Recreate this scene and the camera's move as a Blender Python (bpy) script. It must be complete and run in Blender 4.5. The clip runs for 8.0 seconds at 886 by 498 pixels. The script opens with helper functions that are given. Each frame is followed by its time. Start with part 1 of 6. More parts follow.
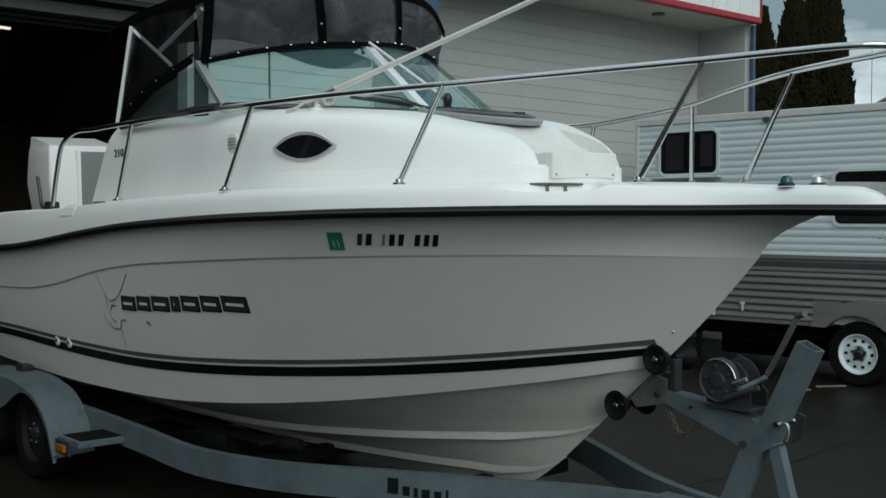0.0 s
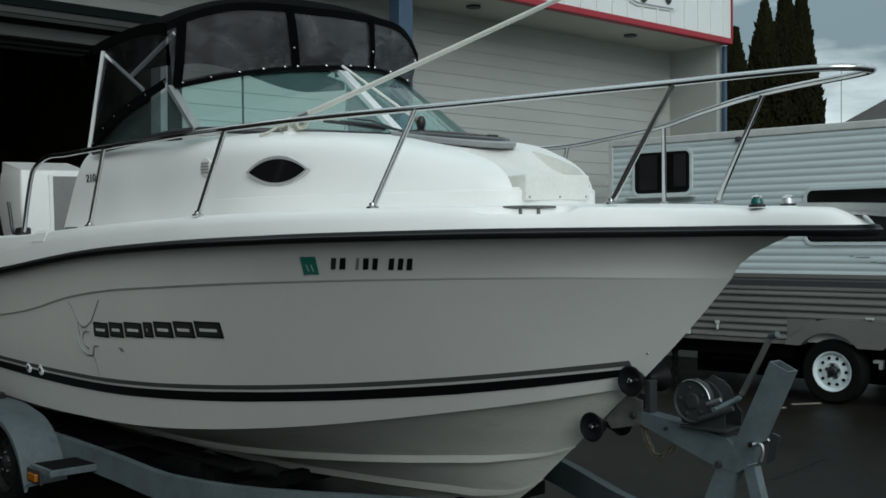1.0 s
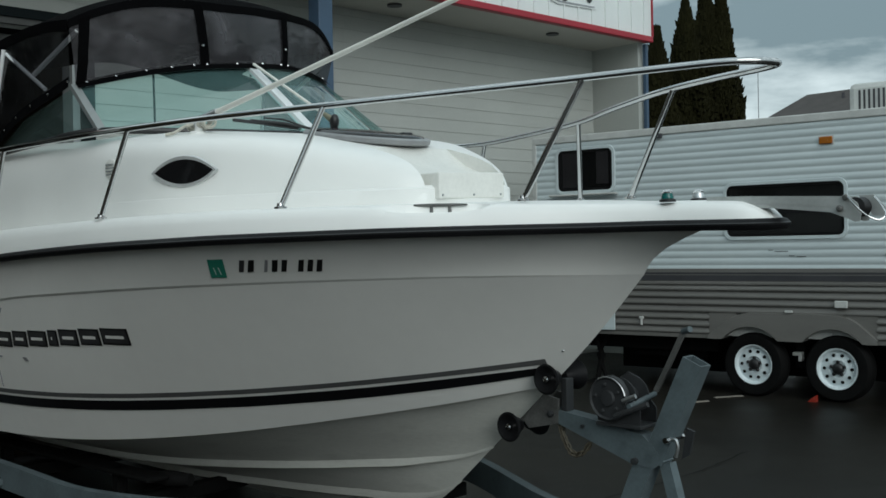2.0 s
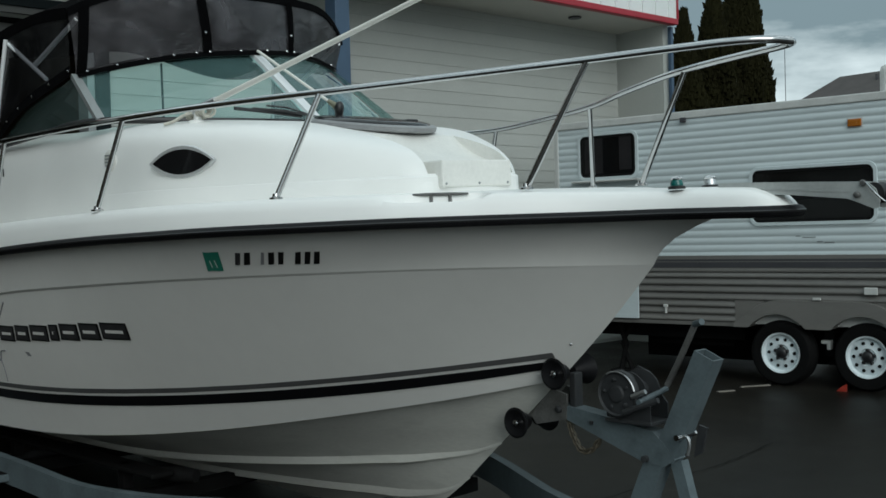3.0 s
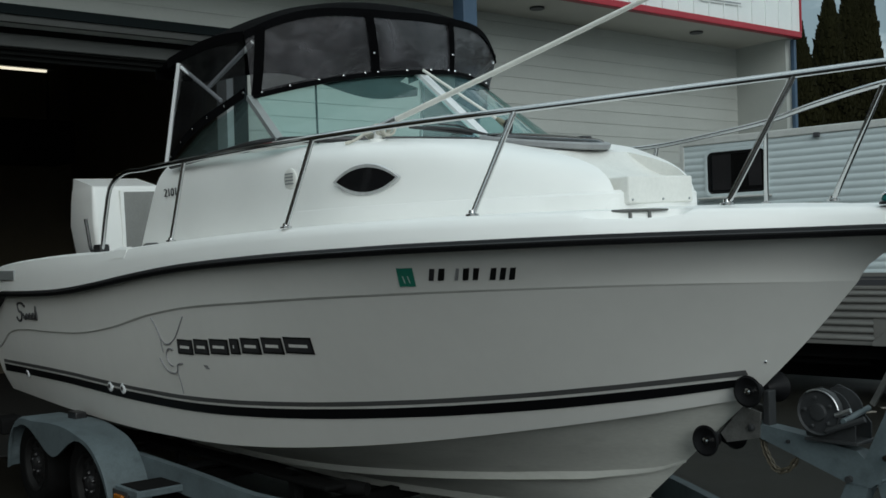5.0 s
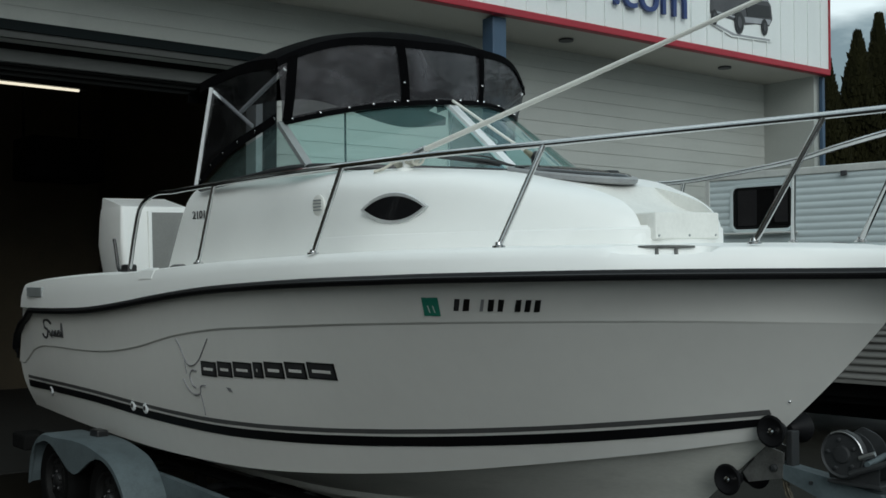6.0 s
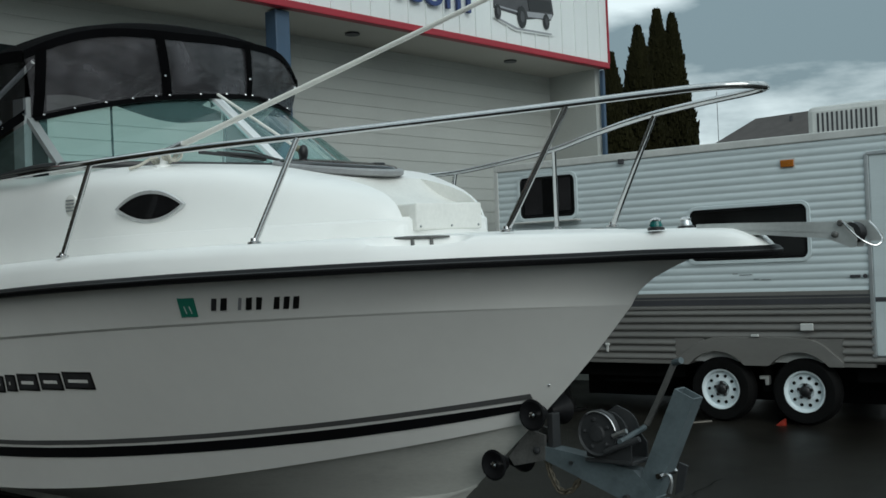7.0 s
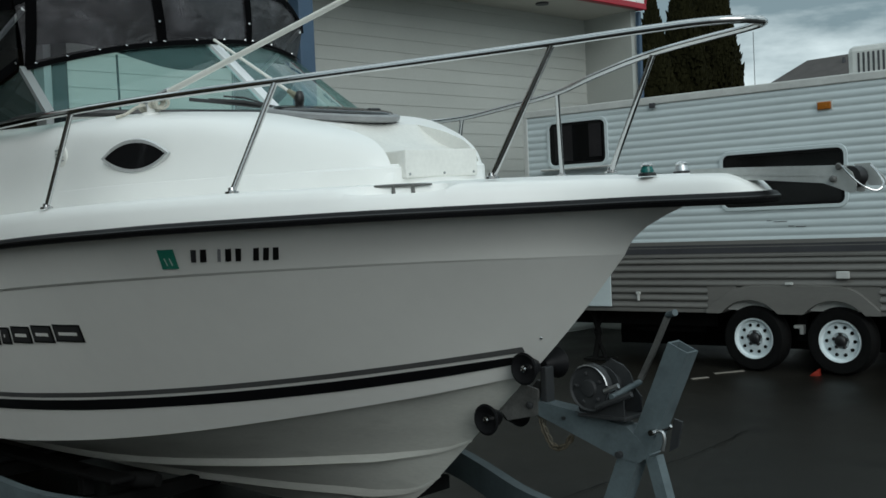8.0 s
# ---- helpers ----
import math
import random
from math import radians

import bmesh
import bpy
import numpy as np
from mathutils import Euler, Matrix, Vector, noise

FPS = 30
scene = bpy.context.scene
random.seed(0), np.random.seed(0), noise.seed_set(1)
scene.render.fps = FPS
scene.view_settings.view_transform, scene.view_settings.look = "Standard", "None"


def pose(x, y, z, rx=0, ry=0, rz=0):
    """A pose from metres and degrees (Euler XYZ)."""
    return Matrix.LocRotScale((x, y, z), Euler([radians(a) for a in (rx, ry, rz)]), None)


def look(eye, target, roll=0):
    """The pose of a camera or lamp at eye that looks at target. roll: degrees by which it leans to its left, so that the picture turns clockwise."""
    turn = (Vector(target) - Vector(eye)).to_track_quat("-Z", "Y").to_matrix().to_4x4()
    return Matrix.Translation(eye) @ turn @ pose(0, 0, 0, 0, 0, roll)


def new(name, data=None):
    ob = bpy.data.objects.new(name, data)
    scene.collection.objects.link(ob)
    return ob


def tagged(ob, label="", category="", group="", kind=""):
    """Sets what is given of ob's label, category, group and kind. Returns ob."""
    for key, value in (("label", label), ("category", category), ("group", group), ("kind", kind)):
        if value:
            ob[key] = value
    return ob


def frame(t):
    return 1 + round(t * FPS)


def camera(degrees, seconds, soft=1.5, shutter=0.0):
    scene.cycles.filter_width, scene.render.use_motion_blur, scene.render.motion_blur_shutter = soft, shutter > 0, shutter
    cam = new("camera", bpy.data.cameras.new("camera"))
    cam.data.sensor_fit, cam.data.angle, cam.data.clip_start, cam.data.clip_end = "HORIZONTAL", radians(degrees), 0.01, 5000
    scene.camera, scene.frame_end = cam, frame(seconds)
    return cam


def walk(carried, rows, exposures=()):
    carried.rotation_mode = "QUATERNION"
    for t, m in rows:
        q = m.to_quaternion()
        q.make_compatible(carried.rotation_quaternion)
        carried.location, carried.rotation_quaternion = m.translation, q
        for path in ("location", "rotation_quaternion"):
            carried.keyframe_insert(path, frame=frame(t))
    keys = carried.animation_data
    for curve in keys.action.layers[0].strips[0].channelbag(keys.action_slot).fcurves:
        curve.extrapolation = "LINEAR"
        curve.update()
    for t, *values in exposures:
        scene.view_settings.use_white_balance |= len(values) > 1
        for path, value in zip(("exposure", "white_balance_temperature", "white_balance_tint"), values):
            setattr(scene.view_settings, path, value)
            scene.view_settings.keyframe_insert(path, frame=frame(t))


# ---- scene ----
# ---------------- camera ----------------
cam = camera(45.57, 8.0, soft=1.58)
ROWS = [
    (0.0, 8.398, -3.887, 1.688, 47.58, -1.36, -0.30),
    (0.5, 8.395, -3.883, 1.693, 47.66, -0.95, 0.08),
    (1.0, 8.404, -3.876, 1.701, 46.31, -0.25, 0.20),
    (1.5, 8.416, -3.853, 1.694, 43.59, -0.11, 0.77),
    (1.7, 8.415, -3.818, 1.695, 42.29, -0.08, 1.26),
    (2.8, 8.384, -3.575, 1.701, 44.52, -1.13, 0.77),
    (3.0, 8.388, -3.552, 1.708, 44.32, -0.94, 1.55),
    (3.5, 8.365, -3.552, 1.723, 45.10, 0.90, 4.58),
    (4.0, 8.265, -3.662, 1.726, 48.66, 0.90, 2.80),
    (4.2, 8.202, -3.743, 1.727, 50.06, 0.54, 3.64),
    (5.3, 8.090, -3.913, 1.712, 49.47, -0.11, 0.47),
    (5.5, 8.079, -3.922, 1.717, 50.69, -0.09, 0.00),
    (6.0, 8.111, -3.926, 1.731, 50.20, 1.59, 0.00),
    (6.2, 8.126, -3.910, 1.734, 47.63, 2.26, 0.28),
    (6.5, 8.148, -3.864, 1.730, 42.66, 2.54, 0.27),
    (7.0, 8.218, -3.717, 1.723, 40.08, 1.15, 2.20),
    (7.5, 8.286, -3.547, 1.723, 44.37, 0.02, 1.32),
    (8.0, 8.305, -3.417, 1.717, 42.82, -1.56, 2.55),
]
walk(cam, [(t, pose(x, y, z, 90 + pitch, roll, yaw)) for t, x, y, z, yaw, pitch, roll in ROWS])

# ---------------- sky, sun, exposure ----------------
scene.view_settings.exposure = 0.20
world = bpy.data.worlds.new("overcast_sky")
scene.world = world
world.use_nodes = True
wn, wl = world.node_tree.nodes, world.node_tree.links
wn.clear()


def wnode(kind, **props):
    n = wn.new(kind)
    for key, value in props.items():
        setattr(n, key, value)
    return n


coord = wnode("ShaderNodeTexCoord")
sky = wnode("ShaderNodeTexSky", sky_type="NISHITA", sun_disc=False)
sky.sun_elevation, sky.sun_rotation = radians(28.0), radians(116.6)
stretch = wnode("ShaderNodeMapping")
stretch.inputs["Scale"].default_value = (1.0, 1.0, 3.2)
stretch.inputs["Location"].default_value = (0.35, 0.6, 0.95)
clouds = wnode("ShaderNodeTexNoise")
clouds.inputs["Scale"].default_value, clouds.inputs["Detail"].default_value, clouds.inputs["Roughness"].default_value = 3.4, 7.0, 0.52
ramp = wnode("ShaderNodeValToRGB")
ramp.color_ramp.elements[0].position, ramp.color_ramp.elements[0].color = 0.43, (0.20, 0.28, 0.31, 1)
ramp.color_ramp.elements[1].position, ramp.color_ramp.elements[1].color = 0.585, (0.77, 0.90, 0.925, 1)
split = wnode("ShaderNodeSeparateXYZ")
rise = wnode("ShaderNodeMapRange")
rise.inputs["From Min"].default_value, rise.inputs["From Max"].default_value = 0.05, 0.62
rise.inputs["To Min"].default_value, rise.inputs["To Max"].default_value = 1.38, 1.95
lift = wnode("ShaderNodeVectorMath", operation="SCALE")
mix = wnode("ShaderNodeMixRGB")
mix.inputs["Fac"].default_value = 0.92
dim = wnode("ShaderNodeVectorMath", operation="SCALE")
dim.inputs["Scale"].default_value = 0.10
back = wnode("ShaderNodeBackground")
back.inputs["Strength"].default_value = 0.62
out = wnode("ShaderNodeOutputWorld")
wl.new(coord.outputs["Generated"], stretch.inputs["Vector"])
wl.new(stretch.outputs[0], clouds.inputs["Vector"])
wl.new(clouds.outputs["Fac"], ramp.inputs["Fac"])
wl.new(coord.outputs["Generated"], split.inputs[0])
wl.new(split.outputs["Z"], rise.inputs["Value"])
wl.new(ramp.outputs["Color"], lift.inputs[0])
wl.new(rise.outputs["Result"], lift.inputs["Scale"])
wl.new(sky.outputs["Color"], dim.inputs[0])
wl.new(dim.outputs[0], mix.inputs["Color1"])
wl.new(lift.outputs[0], mix.inputs["Color2"])
wl.new(mix.outputs["Color"], back.inputs["Color"])
wl.new(back.outputs[0], out.inputs["Surface"])

sun = new("sun", bpy.data.lights.new("sun", "SUN"))
sun.data.energy, sun.data.angle, sun.data.color = 1.0, radians(40), (0.96, 1.0, 0.985)
sun.matrix_world = look((27, -12, 14.3), (3, 0, 0))


# ---------------- materials ----------------
def material(name, color, rough=0.5, metal=0.0, vary=0.12, scale=3.0, grain=60.0, bump=0.0, dark=0.75, coat=0.0,
             transmission=0.0, alpha=1.0, random_tone=0.0, spec=0.5, rough_vary=0.08, stretch=(1, 1, 1), spots=0.0):
    """A surface with blotches at a large and a fine scale, roughness that follows them, and fine relief."""
    m = bpy.data.materials.new(name)
    m.use_nodes = True
    n, l = m.node_tree.nodes, m.node_tree.links
    b = n["Principled BSDF"]
    tc = n.new("ShaderNodeTexCoord")
    mp = n.new("ShaderNodeMapping")
    mp.inputs["Scale"].default_value = stretch
    l.new(tc.outputs["Object"], mp.inputs["Vector"])
    big = n.new("ShaderNodeTexNoise")
    big.inputs["Scale"].default_value, big.inputs["Detail"].default_value = scale, 5.0
    fine = n.new("ShaderNodeTexNoise")
    fine.inputs["Scale"].default_value, fine.inputs["Detail"].default_value = grain, 4.0
    for t in (big, fine):
        l.new(mp.outputs[0], t.inputs["Vector"])
    both = n.new("ShaderNodeMath")
    both.operation = "MULTIPLY_ADD"
    both.inputs[1].default_value = 0.65
    l.new(big.outputs["Fac"], both.inputs[0])
    tail = n.new("ShaderNodeMath")
    tail.operation = "MULTIPLY"
    tail.inputs[1].default_value = 0.35
    l.new(fine.outputs["Fac"], tail.inputs[0])
    l.new(tail.outputs[0], both.inputs[2])
    rp = n.new("ShaderNodeValToRGB")
    lo = [c * (1 - vary) * (1 if dark is None else 1) for c in color]
    hi = [min(1, c * (1 + vary * 0.6)) for c in color]
    rp.color_ramp.elements[0].position, rp.color_ramp.elements[1].position = 0.32, 0.66
    rp.color_ramp.elements[0].color, rp.color_ramp.elements[1].color = (*lo, 1), (*hi, 1)
    l.new(both.outputs[0], rp.inputs["Fac"])
    last = rp.outputs["Color"]
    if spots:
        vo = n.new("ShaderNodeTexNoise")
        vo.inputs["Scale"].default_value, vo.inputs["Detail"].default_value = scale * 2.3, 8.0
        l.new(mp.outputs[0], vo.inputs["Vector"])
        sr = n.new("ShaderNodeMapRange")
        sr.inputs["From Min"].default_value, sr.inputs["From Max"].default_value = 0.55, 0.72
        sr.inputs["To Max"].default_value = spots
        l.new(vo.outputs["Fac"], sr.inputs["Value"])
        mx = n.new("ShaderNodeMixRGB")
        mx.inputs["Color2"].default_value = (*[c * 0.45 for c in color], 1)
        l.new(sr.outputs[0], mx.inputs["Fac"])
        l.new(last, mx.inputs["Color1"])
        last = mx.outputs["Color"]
    if random_tone:
        oi = n.new("ShaderNodeObjectInfo")
        hs = n.new("ShaderNodeHueSaturation")
        mr = n.new("ShaderNodeMapRange")
        mr.inputs["To Min"].default_value, mr.inputs["To Max"].default_value = 1 - random_tone, 1 + random_tone
        l.new(oi.outputs["Random"], mr.inputs["Value"])
        l.new(mr.outputs[0], hs.inputs["Value"])
        l.new(last, hs.inputs["Color"])
        last = hs.outputs["Color"]
    l.new(last, b.inputs["Base Color"])
    rr = n.new("ShaderNodeMapRange")
    rr.inputs["To Min"].default_value, rr.inputs["To Max"].default_value = max(0.02, rough - rough_vary), min(1, rough + rough_vary)
    l.new(both.outputs[0], rr.inputs["Value"])
    l.new(rr.outputs[0], b.inputs["Roughness"])
    b.inputs["Metallic"].default_value = metal
    b.inputs["Coat Weight"].default_value = coat
    b.inputs["Coat Roughness"].default_value = 0.12
    b.inputs["Transmission Weight"].default_value = transmission
    b.inputs["Alpha"].default_value = alpha
    b.inputs["Specular IOR Level"].default_value = spec
    if bump:
        bp = n.new("ShaderNodeBump")
        bp.inputs["Strength"].default_value, bp.inputs["Distance"].default_value = bump, 0.01
        l.new(fine.outputs["Fac"], bp.inputs["Height"])
        l.new(bp.outputs[0], b.inputs["Normal"])
    return m


def pane_material(name, tint, opacity, rough=0.03, haze=0.0, haze_color=(0.5, 0.55, 0.58), floor=0.2, swirl=0.6, crumple=0.0):
    """A thin pane: tinted see-through, a sky reflection by Fresnel, and a pale film of painted glare and haze."""
    m = bpy.data.materials.new(name)
    m.use_nodes = True
    n, l = m.node_tree.nodes, m.node_tree.links
    n.clear()
    tr, gl, df = n.new("ShaderNodeBsdfTransparent"), n.new("ShaderNodeBsdfGlossy"), n.new("ShaderNodeBsdfDiffuse")
    tr.inputs["Color"].default_value = (*tint, 1)
    gl.inputs["Roughness"].default_value = rough
    df.inputs["Color"].default_value = (*haze_color, 1)
    fr = n.new("ShaderNodeLayerWeight")
    fr.inputs["Blend"].default_value = 0.5
    steep = n.new("ShaderNodeMath")
    steep.operation = "POWER"
    steep.inputs[1].default_value = 4.5
    l.new(fr.outputs["Facing"], steep.inputs[0])
    gain = n.new("ShaderNodeMath")
    gain.operation = "MULTIPLY_ADD"
    gain.inputs[1].default_value, gain.inputs[2].default_value = 0.8, opacity
    gain.use_clamp = True
    l.new(steep.outputs[0], gain.inputs[0])
    tc = n.new("ShaderNodeTexCoord")
    no = n.new("ShaderNodeTexNoise")
    no.inputs["Scale"].default_value, no.inputs["Detail"].default_value, no.inputs["Distortion"].default_value = 4.0, 8.0, swirl
    l.new(tc.outputs["Object"], no.inputs["Vector"])
    mr = n.new("ShaderNodeMapRange")
    mr.inputs["From Min"].default_value, mr.inputs["From Max"].default_value = 0.45, 0.68
    mr.inputs["To Min"].default_value, mr.inputs["To Max"].default_value = haze * floor, haze
    l.new(no.outputs["Fac"], mr.inputs["Value"])
    if crumple:
        cr = n.new("ShaderNodeTexNoise")
        cr.inputs["Scale"].default_value, cr.inputs["Detail"].default_value, cr.inputs["Distortion"].default_value = 9.0, 5.0, 1.8
        l.new(tc.outputs["Object"], cr.inputs["Vector"])
        bp = n.new("ShaderNodeBump")
        bp.inputs["Strength"].default_value, bp.inputs["Distance"].default_value = crumple, 0.05
        l.new(cr.outputs["Fac"], bp.inputs["Height"])
        l.new(bp.outputs[0], gl.inputs["Normal"])
        l.new(bp.outputs[0], df.inputs["Normal"])
    m1, m2 = n.new("ShaderNodeMixShader"), n.new("ShaderNodeMixShader")
    l.new(mr.outputs[0], m1.inputs["Fac"])
    l.new(tr.outputs[0], m1.inputs[1])
    l.new(df.outputs[0], m1.inputs[2])
    l.new(gain.outputs[0], m2.inputs["Fac"])
    l.new(m1.outputs[0], m2.inputs[1])
    l.new(gl.outputs[0], m2.inputs[2])
    o = n.new("ShaderNodeOutputMaterial")
    l.new(m2.outputs[0], o.inputs["Surface"])
    return m


# Gelcoat in three tones: deck and cabin palest, topsides darker, bottom darkest.
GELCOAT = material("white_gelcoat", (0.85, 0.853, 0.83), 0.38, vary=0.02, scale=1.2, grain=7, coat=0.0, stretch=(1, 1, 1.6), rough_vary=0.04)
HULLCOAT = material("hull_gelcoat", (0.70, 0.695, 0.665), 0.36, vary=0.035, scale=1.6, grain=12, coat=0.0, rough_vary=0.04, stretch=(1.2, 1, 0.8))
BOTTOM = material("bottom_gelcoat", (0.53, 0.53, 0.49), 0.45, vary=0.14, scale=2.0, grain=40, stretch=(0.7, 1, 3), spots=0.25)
CREAM = material("aged_cream_gelcoat", (0.76, 0.755, 0.715), 0.5, vary=0.1, scale=4, grain=50)
RUBBER = material("black_rubber", (0.007, 0.007, 0.008), 0.5, vary=0.3, scale=6, grain=80, bump=0.05, spec=0.18)
STEEL = material("polished_stainless_steel", (0.55, 0.55, 0.55), 0.10, 1.0, vary=0.1, scale=5, grain=90)
CHROME = material("chromed_trim", (0.60, 0.61, 0.61), 0.30, 0.45, vary=0.15, scale=9, grain=60)
ALUMINIUM = material("brushed_aluminium", (0.6, 0.62, 0.63), 0.38, 1.0, vary=0.12, scale=8, grain=120)
WHITEBAR = material("white_enamelled_bar", (0.72, 0.74, 0.75), 0.35, vary=0.08)
CANVAS = material("black_canvas", (0.0032, 0.0032, 0.0036), 0.9, vary=0.3, scale=5, grain=160, bump=0.25, spec=0.02)
STRIPE_BLACK = material("black_vinyl_stripe", (0.005, 0.005, 0.006), 0.45, vary=0.2, spec=0.2)
STRIPE_GREY = material("grey_vinyl_stripe", (0.085, 0.085, 0.085), 0.45, vary=0.2, spec=0.3)
DECAL = material("dark_grey_decal", (0.035, 0.035, 0.037), 0.4, vary=0.3, scale=12)
DECAL_EDGE = material("black_decal_edge", (0.006, 0.006, 0.006), 0.4)
FAINT = material("faded_ink_line", (0.22, 0.22, 0.23), 0.5, vary=0.3, scale=20)
GREEN = material("green_sticker", (0.02, 0.20, 0.14), 0.4, vary=0.1)
PALE = material("pale_print", (0.6, 0.68, 0.64), 0.5)
ANTENNA = material("white_fibreglass", (0.72, 0.71, 0.66), 0.45, vary=0.08, scale=4)
ROPE = material("worn_white_rope", (0.56, 0.54, 0.47), 0.9, vary=0.25, scale=30, bump=0.4)
BRASS = material("brass_ferrule", (0.24, 0.23, 0.16), 0.5, 0.5, vary=0.2)
POSTGREY = material("dull_aluminium_post", (0.30, 0.32, 0.32), 0.45, 0.2, vary=0.12)
PANELSHADE = material("shaded_panel_grey", (0.22, 0.22, 0.21), 0.6, vary=0.15)
SCRAP = material("weathered_pale_wood", (0.19, 0.175, 0.15), 0.8, vary=0.2, scale=12)
BLACKPLASTIC = material("black_plastic", (0.014, 0.014, 0.015), 0.4, vary=0.2)
HATCHGREY = material("grey_hatch_trim", (0.26, 0.265, 0.27), 0.42, vary=0.2, scale=8)
SMOKED = material("smoked_acrylic", (0.007, 0.007, 0.008), 0.15, vary=0.1, spec=0.35)
ROLLERSTEEL = material("dull_pale_steel", (0.42, 0.44, 0.43), 0.5, 0.2, vary=0.15, scale=8)
HEADER = material("overhang_shade_grey", (0.065, 0.067, 0.064), 0.7, vary=0.15)
DASH = material("grey_green_dash", (0.22, 0.27, 0.26), 0.6, vary=0.15)
SEAT = material("dark_cabin_vinyl", (0.05, 0.05, 0.055), 0.7, vary=0.2)
# The haze values brighten the panes with colour in place of sky glare.
GLASS = pane_material("windshield_glass", (0.76, 1.0, 0.97), 0.02, 0.02, 0.10, (0.46, 0.86, 0.84), 0.9)
SIDEGLASS = pane_material("side_window_glass", (0.62, 0.78, 0.77), 0.02, 0.02, 0.09, (0.40, 0.6, 0.58), 0.7)
VINYL = pane_material("clear_vinyl_curtain", (0.21, 0.21, 0.22), 0.05, 0.12, 0.25, (0.31, 0.30, 0.33), 0.35, 0.9, 0.16)
VINYLSIDE = pane_material("clear_vinyl_side_curtain", (0.34, 0.35, 0.37), 0.02, 0.12, 0.06, (0.20, 0.20, 0.22), 0.3, 0.9, 0.15)
GALV = material("painted_galvanised_steel", (0.090, 0.117, 0.127), 0.65, 0.0, vary=0.28, scale=5, grain=70, spots=0.35, bump=0.06)
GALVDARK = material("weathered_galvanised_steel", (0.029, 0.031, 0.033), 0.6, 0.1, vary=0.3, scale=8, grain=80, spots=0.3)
WORNSTEEL = material("worn_grey_steel", (0.115, 0.115, 0.11), 0.5, 0.2, vary=0.4, scale=14, grain=90, spots=0.4)
TYRE = material("tyre_rubber", (0.005, 0.005, 0.005), 0.8, vary=0.3, scale=12, bump=0.2, spec=0.12)
RIMDARK = material("near_black_rim", (0.010, 0.010, 0.010), 0.7, 0.0, vary=0.2, spec=0.2)
RIMWHITE = material("white_painted_rim", (0.70, 0.78, 0.80), 0.4, vary=0.08, scale=10)
RUST = material("rusty_chain_steel", (0.10, 0.085, 0.06), 0.6, 0.3, vary=0.4, scale=40)
AMBER = material("amber_lens", (0.30, 0.095, 0.008), 0.25, vary=0.2)
GREENLENS = material("green_lens", (0.0, 0.10, 0.09), 0.15)
RVWHITE = material("white_corrugated_aluminium", (0.52, 0.585, 0.595), 0.42, vary=0.08, scale=1.5, grain=30, stretch=(0.5, 1, 3), spots=0.08)
RVGREY = material("taupe_corrugated_aluminium", (0.142, 0.138, 0.128), 0.45, vary=0.14, scale=1.5, grain=30, stretch=(0.5, 1, 3), spots=0.1)
RVDARK = material("dark_grey_stripe_paint", (0.045, 0.045, 0.05), 0.45, vary=0.2)
RVTRIM = material("caravan_trim_white", (0.50, 0.51, 0.49), 0.5, vary=0.12, scale=5, spots=0.15)
RVUNDER = material("near_black_matt", (0.008, 0.008, 0.008), 0.9, vary=0.3, spec=0.1)
TINTED = material("tinted_caravan_glass", (0.006, 0.006, 0.006), 0.12, vary=0.1, spec=0.3)
CURTAIN = material("dark_curtain", (0.018, 0.017, 0.018), 0.9, vary=0.3, spec=0.1)
SIDING = material("painted_lap_siding", (0.405, 0.42, 0.395), 0.6, vary=0.07, scale=1.4, grain=40, random_tone=0.03)
SOFFIT = material("painted_soffit", (0.50, 0.48, 0.43), 0.65, vary=0.08, scale=1.0)
SIGNPANEL = material("white_sign_panel", (0.72, 0.75, 0.74), 0.5, vary=0.05, scale=1.0, stretch=(1, 1, 0.5))
RED = material("red_painted_trim", (0.33, 0.014, 0.028), 0.45, vary=0.12)
BLUE = material("slate_blue_post_paint", (0.045, 0.085, 0.14), 0.5, vary=0.15)
SIGNBLUE = material("navy_sign_letter", (0.02, 0.045, 0.16), 0.4, vary=0.1)
DOORSHADE = material("overhead_door_shade", (0.007, 0.0072, 0.007), 0.7, spec=0.1, vary=0.12, stretch=(1, 0.3, 2))
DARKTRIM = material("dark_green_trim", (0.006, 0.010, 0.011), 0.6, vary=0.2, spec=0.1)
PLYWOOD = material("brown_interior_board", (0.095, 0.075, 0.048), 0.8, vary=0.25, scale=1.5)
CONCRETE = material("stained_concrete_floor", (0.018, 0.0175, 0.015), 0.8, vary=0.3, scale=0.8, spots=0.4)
ASPHALT = material("damp_asphalt", (0.0122, 0.0110, 0.0086), 0.45, vary=0.50, scale=0.55, grain=90, bump=0.35, rough_vary=0.45, spots=0.6, spec=0.14)
CRACK = material("tar_crack", (0.003, 0.003, 0.003), 0.8, spec=0.1)
LEAF = material("dark_cypress_foliage", (0.013, 0.0125, 0.0045), 0.85, vary=0.4, scale=2.2, grain=25, spec=0.06)
BARK = material("brown_bark", (0.10, 0.07, 0.05), 0.9, vary=0.3)
SHINGLE = material("brown_grey_shingle", (0.065, 0.058, 0.055), 0.9, vary=0.25, scale=3, grain=40)
HOUSEWALL = material("house_siding", (0.35, 0.33, 0.3), 0.7)
ORANGE = material("red_orange_wheel_chock", (0.30, 0.028, 0.015), 0.5)
TRUCKGREY = material("printed_truck_grey", (0.06, 0.06, 0.065), 0.4, vary=0.35, scale=4)
TRUCKDARK = material("printed_truck_black", (0.012, 0.012, 0.013), 0.4)
